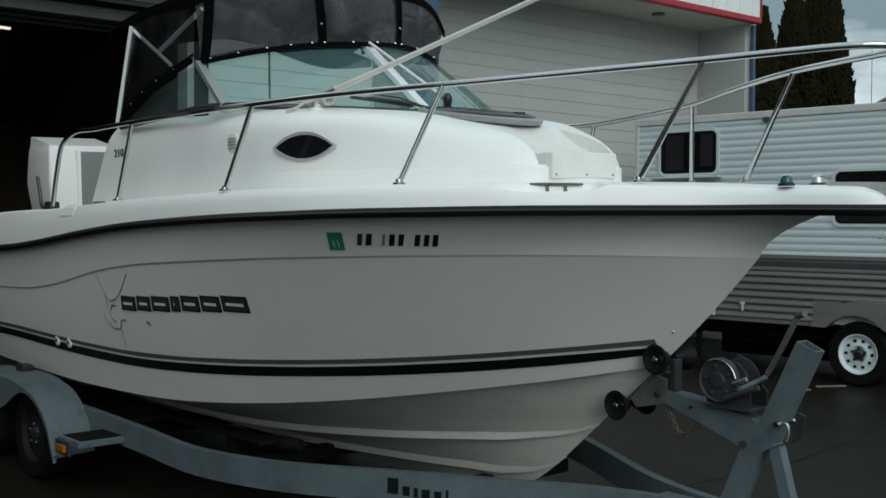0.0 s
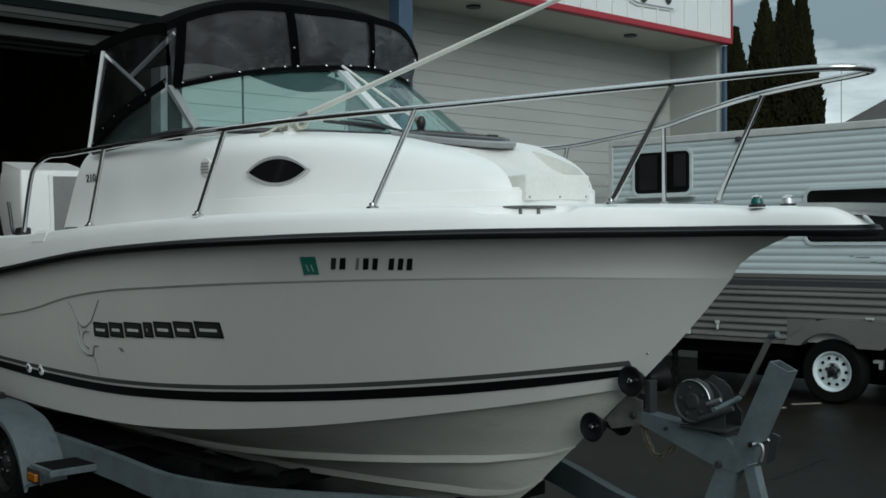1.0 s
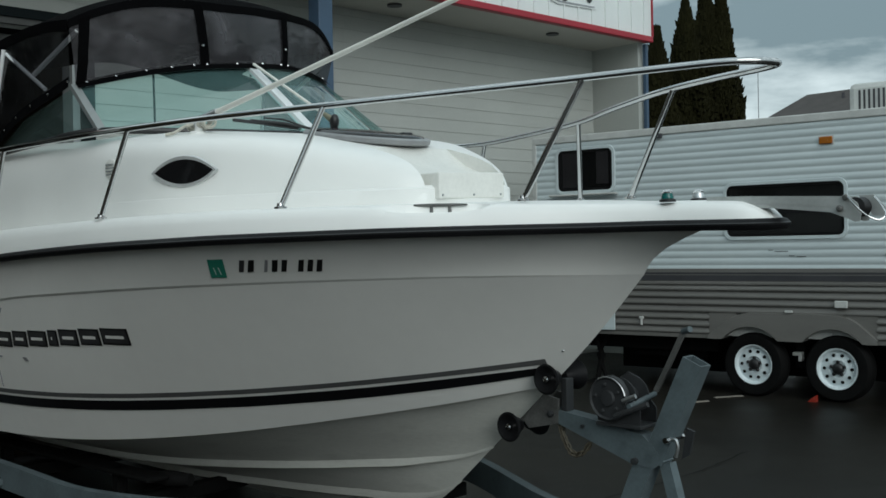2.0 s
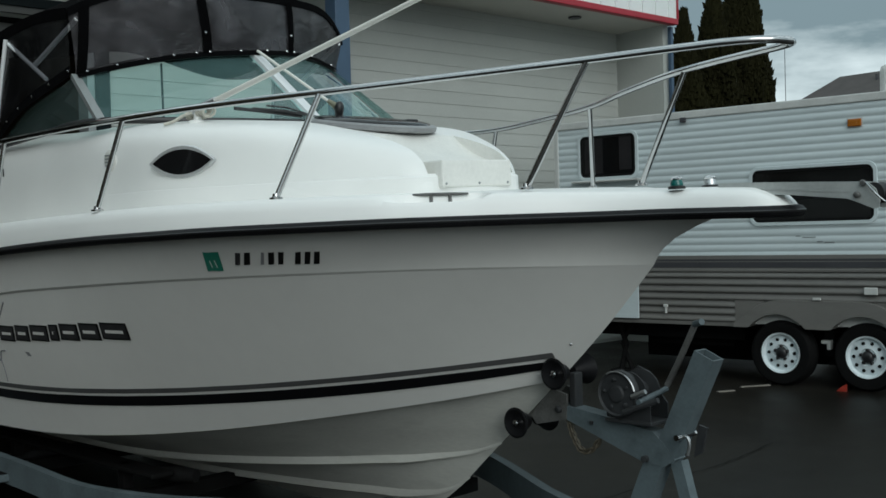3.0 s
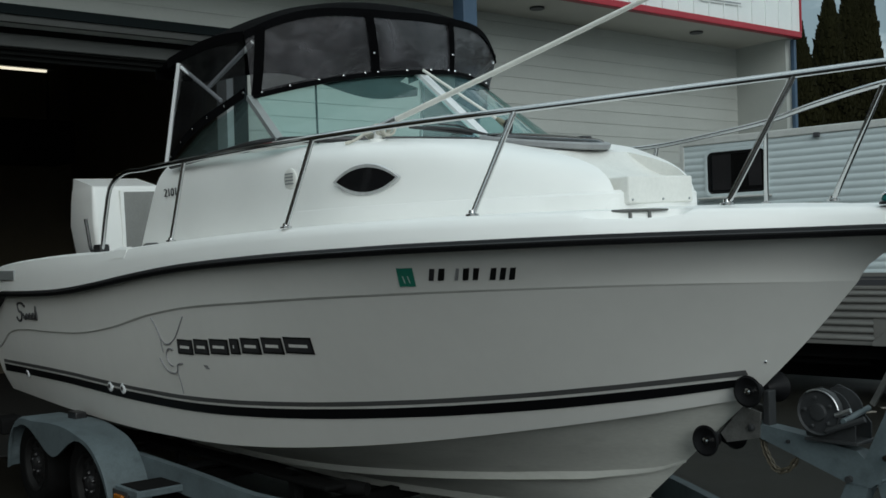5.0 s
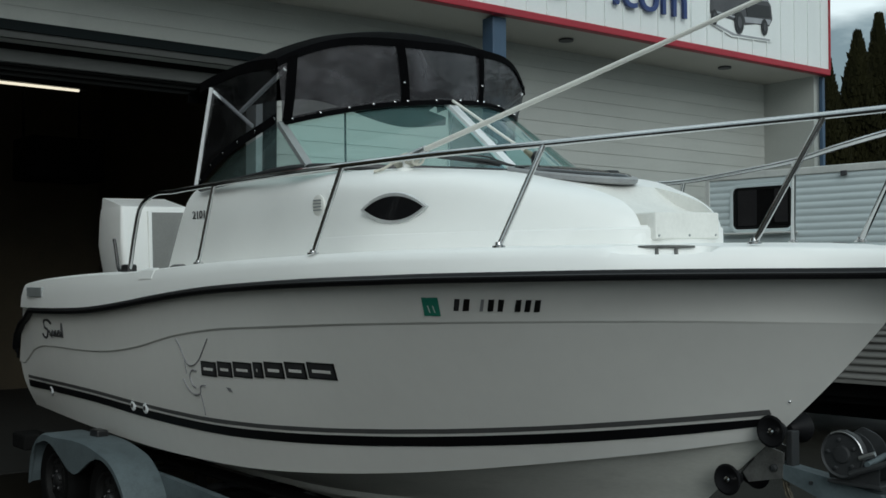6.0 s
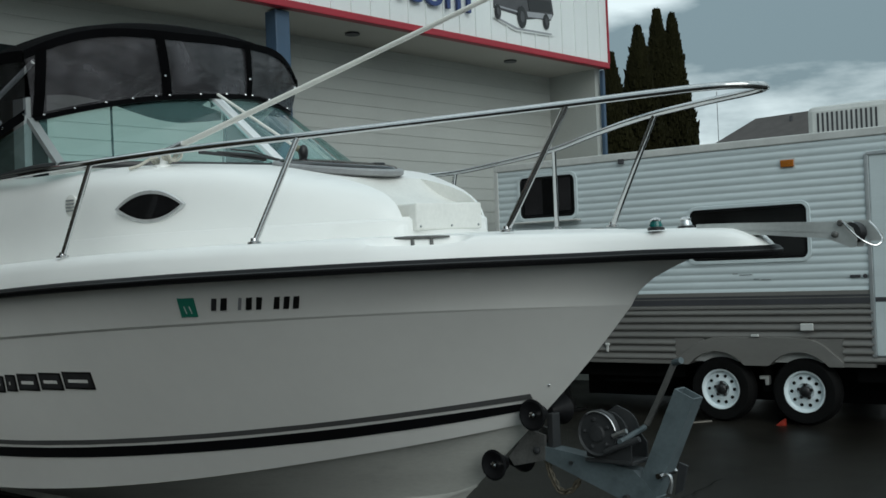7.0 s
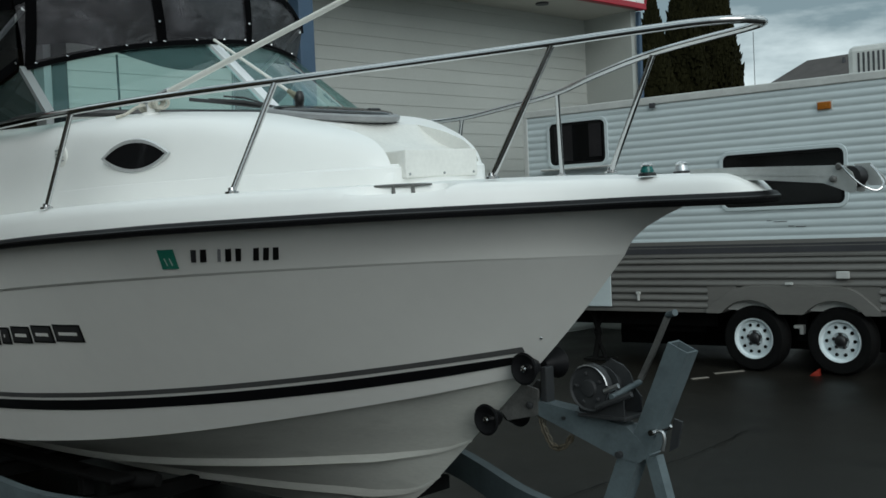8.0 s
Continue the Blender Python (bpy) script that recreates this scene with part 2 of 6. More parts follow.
TRUCKLIGHT = material("printed_truck_highlight", (0.32, 0.33, 0.35), 0.4, vary=0.2)
LAMP = bpy.data.materials.new("fluorescent_tube")
LAMP.use_nodes = True
LAMP.node_tree.nodes["Principled BSDF"].inputs["Emission Color"].default_value = (1.0, 0.93, 0.72, 1)
LAMP.node_tree.nodes["Principled BSDF"].inputs["Emission Strength"].default_value = 0.85


# ---------------- mesh helpers ----------------
def thing(name, label, category, at=(0, 0, 0), group="", kind=""):
    ob = new(name)
    ob.location = at
    return tagged(ob, label, category, group, kind)


def part(name, geo, mat, parent=None, label="", smooth=False, offset=None):
    """Link vertices and faces (or a bmesh) as one mesh object under a thing, in world places."""
    me = bpy.data.meshes.new(name)
    if isinstance(geo, bmesh.types.BMesh):
        geo.to_mesh(me)
        geo.free()
    else:
        me.from_pydata([tuple(map(float, v)) for v in geo[0]], [], geo[1])
    me.materials.append(mat)
    me.polygons.foreach_set("use_smooth", [smooth] * len(me.polygons))
    if smooth:
        me.set_sharp_from_angle(angle=radians(38))
    me.update()
    ob = new(name, me)
    if parent is not None:
        ob.parent = parent
        bpy.context.view_layer.update()
        ob.matrix_parent_inverse = root_matrix(parent).inverted()
    return tagged(ob, label) if label else ob


def root_matrix(ob):
    m = ob.matrix_basis.copy()
    while ob.parent is not None:
        m = ob.parent.matrix_basis @ ob.matrix_parent_inverse @ m
        ob = ob.parent
    return m


def join(*geos):
    v, f = [], []
    for gv, gf in geos:
        k = len(v)
        v += list(gv)
        f += [tuple(i + k for i in face) for face in gf]
    return v, f


def moved(geo, m):
    return [m @ Vector(v) for v in geo[0]], geo[1]


def mirrored(geo):
    return [(x, -y, z) for x, y, z in geo[0]], [tuple(reversed(f)) for f in geo[1]]


def block(x0, x1, y0, y1, z0, z1, bevel=0.0, segments=2):
    bm = bmesh.new()
    bmesh.ops.create_cube(bm, size=1.0, matrix=Matrix.LocRotScale(((x0 + x1) / 2, (y0 + y1) / 2, (z0 + z1) / 2), None,
                                                                (abs(x1 - x0), abs(y1 - y0), abs(z1 - z0))))
    if bevel:
        bmesh.ops.bevel(bm, geom=list(bm.edges), offset=bevel, segments=segments, affect="EDGES", profile=0.5)
    v = [tuple(q.co) for q in bm.verts]
    bm.verts.index_update()
    f = [tuple(q.index for q in face.verts) for face in bm.faces]
    bm.free()
    return v, f


def tube(path, r, n=10, caps=True, radii=None):
    """A round bar along a path of points."""
    p = [Vector(q) for q in path]
    v, f = [], []
    t0 = (p[1] - p[0]).normalized()
    side = t0.orthogonal().normalized()
    for i, q in enumerate(p):
        a, b = p[max(i - 1, 0)], p[min(i + 1, len(p) - 1)]
        t = (b - a).normalized()
        side = (side - t * side.dot(t)).normalized()
        up = t.cross(side)
        rad = radii[i] if radii else r
        for k in range(n):
            w = 2 * math.pi * k / n
            v.append(q + (side * math.cos(w) + up * math.sin(w)) * rad)
    for i in range(len(p) - 1):
        for k in range(n):
            f.append((i * n + k, i * n + (k + 1) % n, (i + 1) * n + (k + 1) % n, (i + 1) * n + k))
    if caps:
        f.append(tuple(reversed(range(n))))
        f.append(tuple(range((len(p) - 1) * n, len(p) * n)))
    return v, f


def lathe(profile, n=24, m=None, caps=True):
    """Turn (radius, height) pairs round the local z axis, then place by m."""
    v, f = [], []
    for r, h in profile:
        for k in range(n):
            w = 2 * math.pi * k / n
            v.append(Vector((r * math.cos(w), r * math.sin(w), h)))
    for i in range(len(profile) - 1):
        for k in range(n):
            f.append((i * n + k, i * n + (k + 1) % n, (i + 1) * n + (k + 1) % n, (i + 1) * n + k))
    if caps:
        f.append(tuple(reversed(range(n))))
        f.append(tuple(range((len(profile) - 1) * n, len(profile) * n)))
    return ([m @ q for q in v] if m else v), f


def sheet(rows, thick=0.0, closed=False):
    """A surface through rows of points; thick gives it a back along -normal-free z."""
    nu, nv = len(rows), len(rows[0])
    v = [tuple(q) for row in rows for q in row]
    f = []
    for i in range(nu - 1):
        for k in range(nv - 1 + (1 if closed else 0)):
            f.append((i * nv + k, i * nv + (k + 1) % nv, (i + 1) * nv + (k + 1) % nv, (i + 1) * nv + k))
    return v, f


def slab(poly, thick, normal):
    """A flat polygon with thickness along -normal."""
    n = Vector(normal).normalized() * thick
    k = len(poly)
    v = [Vector(q) for q in poly] + [Vector(q) - n for q in poly]
    f = [tuple(range(k)), tuple(reversed(range(k, 2 * k)))]
    f += [(i, i + k, (i + 1) % k + k, (i + 1) % k) for i in range(k)]
    return v, f


def spline(xs, ys):
    xs, ys = np.array(xs, float), np.array(ys, float)
    d = np.gradient(ys, xs) if len(xs) > 2 else np.full(len(xs), (ys[-1] - ys[0]) / (xs[-1] - xs[0]))

    def f(x):
        x = min(max(x, xs[0]), xs[-1])
        i = int(min(max(np.searchsorted(xs, x) - 1, 0), len(xs) - 2))
        h = xs[i + 1] - xs[i]
        t = (x - xs[i]) / h
        return float((2 * t**3 - 3 * t**2 + 1) * ys[i] + (t**3 - 2 * t**2 + t) * h * d[i] + (-2 * t**3 + 3 * t**2) * ys[i + 1] + (t**3 - t**2) * h * d[i + 1])
    return f


def smooth_path(points, steps=6):
    p = [Vector(q) for q in points]
    s = [0.0]
    for a, b in zip(p, p[1:]):
        s.append(s[-1] + (b - a).length)
    fs = [spline(s, [q[k] for q in p]) for k in range(3)]
    n = steps * (len(p) - 1)
    return [Vector([g(s[-1] * i / n) for g in fs]) for i in range(n + 1)]


def lettering(name, text, size, m, mat, parent, extrude=0.002):
    cu = bpy.data.curves.new(name, "FONT")
    cu.body, cu.size, cu.extrude = text, size, extrude
    tmp = bpy.data.objects.new(name, cu)
    me = bpy.data.meshes.new_from_object(tmp)
    bpy.data.objects.remove(tmp)
    me.transform(m)
    me.materials.clear()
    me.materials.append(mat)
    ob = new(name, me)
    ob.parent = parent
    ob.matrix_parent_inverse = root_matrix(parent).inverted()
    return ob


def frame_of(origin, right, up):
    """A placing matrix with x to the right, y up and z out of the surface."""
    r = Vector(right).normalized()
    u = (Vector(up) - r * Vector(up).dot(r)).normalized()
    n = r.cross(u)
    m = Matrix((r, u, n)).transposed().to_4x4()
    m.translation = Vector(origin)
    return m


# ---------------- ground ----------------
ground = part("ground", ([(-300, -300, 0), (300, -300, 0), (300, 300, 0), (-300, 300, 0)], [(0, 1, 2, 3)]), ASPHALT)
tagged(ground, "damp dark asphalt lot with stains and pale patches", "ground", kind="structure")



# ---------------- boat: lines of the hull ----------------
sheer_y = spline([-0.629, -0.234, 0.457, 1.065, 1.668, 2.190, 2.784, 3.429, 4.055, 4.602, 5.080, 5.443, 5.706, 5.979, 6.172, 6.428, 6.56, 6.612, 6.645], [1.303, 1.330, 1.350, 1.359, 1.364, 1.363, 1.358, 1.350, 1.320, 1.235, 1.045, 0.795, 0.538, 0.270, 0.175, 0.135, 0.108, 0.078, 0.03])
rub_z = spline([-0.629, -0.234, 0.457, 1.065, 1.668, 2.190, 2.784, 3.429, 4.055, 4.602, 5.080, 5.443, 5.706, 5.979, 6.172, 6.428, 6.66], [1.556, 1.560, 1.572, 1.594, 1.640, 1.690, 1.738, 1.770, 1.791, 1.800, 1.797, 1.792, 1.787, 1.781, 1.780, 1.777, 1.773])
deck_z = spline([-0.617, -0.221, 0.472, 1.079, 1.677, 2.196, 2.787, 3.427, 4.047, 4.592, 5.072, 5.436, 5.702, 5.978, 6.173, 6.429, 6.66], [1.726, 1.754, 1.786, 1.804, 1.811, 1.832, 1.854, 1.872, 1.884, 1.889, 1.886, 1.878, 1.869, 1.855, 1.847, 1.840, 1.833])
TRANSOM = -0.60
KEEL = [(TRANSOM, 0.30), (1.656, 0.25), (3.393, 0.232), (4.143, 0.25), (4.517, 0.292), (4.731, 0.375), (4.881, 0.48)]
CHINE = [(TRANSOM, 1.193, 0.741), (0.767, 1.197, 0.696), (2.089, 1.166, 0.681), (2.984, 1.072, 0.700), (3.618, 0.929, 0.750), (4.116, 0.756, 0.807), (4.648, 0.5, 0.885), (5.099, 0.242, 0.960), (5.52, 0.0, 1.044)]
CREASE = [(TRANSOM, 1.262, 1.085), (-0.47, 1.274, 1.165), (-0.22, 1.284, 1.238), (0.10, 1.293, 1.258), (0.661, 1.305, 1.265), (1.309, 1.309, 1.288), (1.787, 1.31, 1.343), (2.304, 1.304, 1.432), (2.794, 1.299, 1.487), (3.394, 1.277, 1.523), (4.278, 1.184, 1.563), (5.065, 0.888, 1.578), (5.431, 0.615, 1.574), (5.774, 0.257, 1.561), (6.035, 0.0, 1.553)]
keel_z = spline([q[0] for q in KEEL], [q[1] for q in KEEL])
chine_y, chine_z = spline([q[0] for q in CHINE], [q[1] for q in CHINE]), spline([q[0] for q in CHINE], [q[2] for q in CHINE])
crease_y, crease_z = spline([q[0] for q in CREASE], [q[1] for q in CREASE]), spline([q[0] for q in CREASE], [q[2] for q in CREASE])
NS = 64
FWD = [1 - (1 - i / NS) ** 1.35 for i in range(NS + 1)]


def along(x_end):
    return [TRANSOM + (x_end - TRANSOM) * s for s in FWD]


def hull_top_y(x):
    return max(0.0, sheer_y(x) - 0.02 - (sheer_y(6.42) - 0.02) * max(0, (x - 5.9) / 0.52) ** 2) if x < 6.42 else 0.0


keel_line = [Vector((x, 0, keel_z(x))) for x in along(4.881)]
chine_line = [Vector((x, max(chine_y(x), 0.0), chine_z(x))) for x in along(5.52)]
crease_line = [Vector((x, max(crease_y(x), 0.0), crease_z(x))) for x in [-0.80 + (6.035 + 0.80) * s for s in FWD]]
top_line = [Vector((x, hull_top_y(x), rub_z(x) - 0.01)) for x in along(6.42)]
# the sides run nearly straight through the crease
for lo, p, hi in zip(chine_line, crease_line, top_line):
    p.y = 0.6 * p.y + 0.4 * lo.lerp(hi, (p.z - lo.z) / (hi.z - lo.z)).y


def starboard(p):
    return Vector((p.x, -p.y, p.z))


def side_point(i, t):
    """A point of the topside between the chine (t = 0), the crease (1) and the sheer (2), at station i (may be a fraction)."""
    k = min(max(int(i), 0), NS)
    if i != k:
        return side_point(k, t).lerp(side_point(k + 1, t), i - k)
    if t <= 1:
        a, b = chine_line[k], crease_line[k]
        bow = FWD[k] ** 6
        stem = 0.016 * math.sin(math.pi * t) * FWD[k] ** 14
        return a.lerp(b, t) + Vector((stem, (0.022 * (1 - bow) - 0.03 * bow) * math.sin(math.pi * t) * min(1, b.y * 4), 0))
    a, b = crease_line[k], top_line[k]
    lip = 0.010 * min(1, a.y * 3) * (1 - FWD[k] ** 5) * (2 - t)
    return a.lerp(b, t - 1) + Vector((-0.085 * math.sin(math.pi * (t - 1)) * FWD[k] ** 16, lip - 0.008 * math.sin(math.pi * (t - 1)) * FWD[k] * min(1, b.y * 4), 0))


def on_hull(x, z, out=0.004):
    """The point of the starboard topside at a length and height, and the outward way there."""
    bi, bt, di, dt = NS / 2, 1.0, NS / 2, 1.0
    for _ in range(18):
        best = None
        for a in range(-3, 4):
            for b in range(-3, 4):
                i, t = min(max(bi + di * a / 3, 0), NS - 0.01), min(max(bt + dt * b / 3, 0), 1.995)
                q = side_point(i, t)
                d = (q.x - x) ** 2 + (q.z - z) ** 2
                if best is None or d < best[0]:
                    best = (d, i, t)
        _, bi, bt = best
        di, dt = di * 0.7, dt * 0.7
    i0, t0 = min(max(bi, 0.6), NS - 0.6), min(max(bt, 0.05), 1.95)
    if abs(t0 - 1) < 0.05:
        t0 = 1.05 if t0 > 1 else 0.95
    n = (side_point(i0 + 0.5, t0) - side_point(i0 - 0.5, t0)).cross(side_point(i0, t0 + 0.03) - side_point(i0, t0 - 0.03)).normalized()
    if n.y < 0:
        n = -n
    return starboard(side_point(bi, bt) + n * out), starboard(n)


boat = thing("fishing_boat", "white walkaround fishing boat with black canvas top on a trailer", "boat", (2.5, 0, 0))



def bottom_point(i, t):
    """A point of the port bottom between the keel (t = 0) and the inner edge of the chine flat (t = 1) at station i."""
    edge = chine_line[i] + Vector((0, -0.05 * min(1, chine_line[i].y * 5), 0.0))
    return keel_line[i].lerp(edge, t) + Vector((0, 0, 0.03 * math.sin(math.pi * t) * FWD[i] ** 2 * min(1, chine_line[i].y * 4)))


rows = []
for t in [k / 12 for k in range(13)]:
    rows.append([bottom_point(i, t) for i in range(NS + 1)])
rows = [[starboard(p) for p in r] for r in rows]
bottom = sheet(rows)
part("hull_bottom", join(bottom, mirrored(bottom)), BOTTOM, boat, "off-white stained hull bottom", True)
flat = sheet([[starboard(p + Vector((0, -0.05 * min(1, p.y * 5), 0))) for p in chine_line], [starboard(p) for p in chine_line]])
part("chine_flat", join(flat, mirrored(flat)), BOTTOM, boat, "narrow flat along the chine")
low = sheet([[starboard(side_point(i, t)) for i in range(NS + 1)] for t in (0, 0.05, 0.15, 0.25, 0.4, 0.55, 0.7, 0.85, 0.96, 0.985)])
lip = sheet([[starboard(side_point(i, 0.985)) for i in range(NS + 1)], [starboard(side_point(i, 1.001)) for i in range(NS + 1)]])
high = sheet([[starboard(side_point(i, t)) for i in range(NS + 1)] for t in (1.001, 1.04, 1.15, 1.3, 1.5, 1.7, 1.85, 2.0)])
topsides = join(low, lip, high)
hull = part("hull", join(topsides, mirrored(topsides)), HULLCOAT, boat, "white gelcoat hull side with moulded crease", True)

edge = [keel_line[0], chine_line[0] + Vector((0, -0.05, 0)), chine_line[0], side_point(0, 0.5), crease_line[0], top_line[0]]
outline = [starboard(p) for p in edge[1:]] + [Vector((p.x, p.y, p.z)) for p in reversed(edge)]
part("transom", slab([p + Vector((0.001, 0, 0)) for p in reversed(outline)], 0.03, (-1, 0, 0)), GELCOAT, boat, "white raked transom")

# lifting strakes: a steep outer face over a sharp lower edge that steps back into the bottom
for f0, drop in ((0.26, 0.17), (0.55, 0.12)):
    for side in (-1, 1):
        v, f = [], []
        for i in range(NS + 1):
            t = f0 - drop * FWD[i] ** 10
            a = bottom_point(i, t)
            h = 0.038 * min(1.0, (1 - FWD[i]) * 9 + 0.12)
            low = bottom_point(i, max(0.0, t - h / max(0.2, chine_line[i].z - keel_line[i].z)))
            face = Vector((a.x - 0.10 * (a.x - low.x), a.y + 0.006 * min(1, a.y * 6) - 0.15 * (a.y - low.y), a.z - h))
            pts = [a + Vector((0, 0.001, 0.003)), a.lerp(face, 0.5) + Vector((0, 0.001, 0)), face, face + Vector((0, -0.006 * min(1, a.y * 6), -0.004)), low + Vector((0, 0, 0.004))]
            v += [Vector((q.x, side * max(q.y, 0.0), q.z)) for q in pts]
        for i in range(NS):
            f += [(5 * i + k, 5 * i + k + 1, 5 * i + 6 + k, 5 * i + 5 + k) for k in range(4)]
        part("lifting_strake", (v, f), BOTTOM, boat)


# painted stripes, laid on the topsides
def hull_strip(z_low, z_high, x0, x1, mat, name, label, out=0.004, n=44):
    a, b = [], []
    for k in range(n + 1):
        x = x0 + (x1 - x0) * k / n
        a.append(on_hull(x, z_low(x), out)[0])
        b.append(on_hull(x, z_high(x), out)[0])
    g = sheet([a, b])
    part(name, join(g, mirrored(g)), mat, boat, label, True)


stripe_xs = [-0.59, 0.954, 1.876, 2.562, 3.118, 3.924, 4.495, 4.963, 5.352, 5.56]
stripe_hi = spline(stripe_xs, [0.961, 0.962, 0.942, 0.934, 0.948, 0.992, 1.033, 1.0765, 1.122, 1.150])
stripe_lo = spline(stripe_xs, [0.898, 0.903, 0.880, 0.872, 0.886, 0.931, 0.974, 1.0195, 1.075, 1.112])
hull_strip(stripe_lo, lambda x: stripe_hi(x) - 0.008, -0.59, 5.53, STRIPE_BLACK, "boot_stripe", "broad black waterline stripe")
hull_strip(lambda x: stripe_hi(x) + 0.006, lambda x: stripe_hi(x) + 0.03, -0.59, 5.55, STRIPE_GREY, "pin_stripe", "thin grey waterline stripe")

# rub rail, right round the bow
right = [Vector((-0.80, -1.27, 1.17)), Vector((-0.815, -1.285, 1.24)), Vector((-0.72, -1.30, 1.35)), Vector((-0.56, -1.31, 1.45)), Vector((-0.42, -1.32, 1.49))]
right += [Vector((x, -sheer_y(x), rub_z(x))) for x in [-0.28 + (6.64 + 0.28) * (1 - (1 - k / 60) ** 1.4) for k in range(61)]]
v, f = [], []
loop = right + [Vector((p.x, -p.y, p.z)) for p in reversed(right)]
section = [(0.0, -0.060), (0.016, -0.057), (0.026, -0.044), (0.026, -0.030), (0.016, -0.019), (0.004, -0.016), (-0.03, -0.016), (-0.03, -0.05)]
for i, p in enumerate(loop):
    t = (loop[min(i + 1, len(loop) - 1)] - loop[max(i - 1, 0)]).normalized()
    o = Vector((t.y, -t.x, 0)).normalized()
    v += [p + o * a + Vector((0, 0, b + 0.014 * min(1, max(0, (p.x - 4.4) / 1.0)))) for a, b in section]
n = len(section)
for i in range(len(loop) - 1):
    f += [(i * n + k, i * n + (k + 1) % n, (i + 1) * n + (k + 1) % n, (i + 1) * n + k) for k in range(n)]
rub = part("rub_rail", (v, f), RUBBER, boat, "black rubber rub rail", True)
rib = tube([p + Vector((0, 0, 0.0)) + (Vector(((loop[min(i + 1, len(loop) - 1)] - loop[max(i - 1, 0)]).y, -(loop[min(i + 1, len(loop) - 1)] - loop[max(i - 1, 0)]).x, 0)).normalized() * 0.024 + Vector((0, 0, 0.014 * min(1, max(0, (p.x - 4.4) / 1.0))))) for i, p in enumerate(loop)], 0.006, 6)
part("rail_insert", moved(rib, Matrix.Translation((0, 0, -0.036))), BLACKPLASTIC, rub, "glossy rail insert", True)

# gunwale and decks
xs = [TRANSOM + 0.02 + (6.618 - TRANSOM) * (1 - (1 - k / 90) ** 1.3) for k in range(91)]


def inner_y(x):
    return min(max(0.0, sheer_y(x) - 0.07), 1.08 if x < 1.9 else (trunk_y(x) - 0.04 if x < 5.02 else 0.0))


trunk_y = spline([1.62, 1.935, 2.781, 3.446, 4.020, 4.426, 4.811, 4.93, 5.0, 5.04, 5.062], [1.05, 1.049, 1.045, 1.043, 0.975, 0.785, 0.52, 0.428, 0.372, 0.330, 0.300])
rows = []
xs = sorted(xs + [5.325 + 0.0075 * k for k in range(48)])
for x in xs:
    ys, zr, zd, yi = sheer_y(x), rub_z(x), deck_z(x), inner_y(x)
    pk = min(1.0, max(0.0, min((x - 5.325) / 0.10, (5.675 - x) / 0.10)))
    pk = pk * pk * (3 - 2 * pk)
    h = max(zd - zr - 0.03, 0.02)
    s = min(1.0, ys / 0.12)
    tip = 1 - 1.12 * (x - 6.505) / 0.12 if x > 6.505 else 1.0
    h *= max(tip, -0.3)
    ze = zr + 0.03 + h
    lo_ = 0.052 * pk
    prof = [(ys + 0.006, zr - 0.018 + 0.014 * min(1, max(0, (x - 4.4) / 1.0))), (ys - 0.003 * s, zr + 0.02 + 0.35 * h), (ys - 0.020 * s - 0.004 * pk, zr + 0.03 + 0.68 * h - lo_ * 0.25), (ys - 0.036 * s - 0.015 * pk, zr + 0.03 + 0.92 * h - lo_), (ys - 0.062 * s - 0.060 * pk, ze - lo_), (ys - 0.075 * s - 0.066 * pk, ze + 0.001), (yi + (ys - 0.08 * s - yi) * 0.5 - 0.03 * pk, ze + 0.006), (yi, ze + 0.008), (yi, ze - (0.16 if x < 5.02 else 0.0))]
    if x > 6.56:
        fall = 1 - 0.85 * ((x - 6.56) / 0.08) ** 2
        prof = [(y, zr - 0.012 + (z - zr + 0.012) * max(fall, 0.1)) for y, z in prof]
    rows.append([Vector((x, -max(y, 0.0), z)) for y, z in prof])
g = sheet(rows)
deck = part("deck", join(g, mirrored(g)), GELCOAT, boat, "white moulded gunwale and deck", True)
end = rows[0]
part("stern_cap", slab([end[0], end[1], end[2], end[3], end[4], Vector((end[4].x, -end[4].y, end[4].z))] + [Vector((p.x, -p.y, p.z)) for p in reversed(end[:4])], 0.02, (-1, 0, 0)), GELCOAT, boat)
part("pulpit_underside", sheet([[Vector((x, -sheer_y(x), 1.738)), Vector((x, 0, 1.734)), Vector((x, sheer_y(x), 1.738))] for x in (5.95, 6.05, 6.15, 6.25, 6.35, 6.45, 6.55, 6.61, 6.638)] + [[Vector((6.638, -0.04, rub_z(6.638) + 0.0)), Vector((6.638, 0, rub_z(6.638) + 0.0)), Vector((6.638, 0.04, rub_z(6.638) + 0.0))]]), GELCOAT, boat, "", True)
part("cockpit_liner", join(block(-0.52, 1.9, -1.08, 1.08, 1.05, 1.1), block(-0.56, -0.50, -1.08, 1.08, 1.1, 1.70)), GELCOAT, boat, "white cockpit liner")

# cabin trunk with a stepped walk-through in its front
trunk_z = spline([1.62, 1.95, 2.3, 2.797, 3.457, 4.023, 4.42, 4.60, 4.74, 4.88, 4.98, 5.03, 5.05, 5.062], [2.385, 2.385, 2.378, 2.358, 2.332, 2.296, 2.246, 2.201, 2.166, 2.124, 2.080, 2.038, 2.005, 1.97])
ANG = 96


def trunk_profile(x):
    """Power of the rounded cross-section: square-shouldered aft, rounder at the nose."""
    return 2 / (9.0 - 4.0 * min(1, max(0, (x - 4.2) / 0.85)))


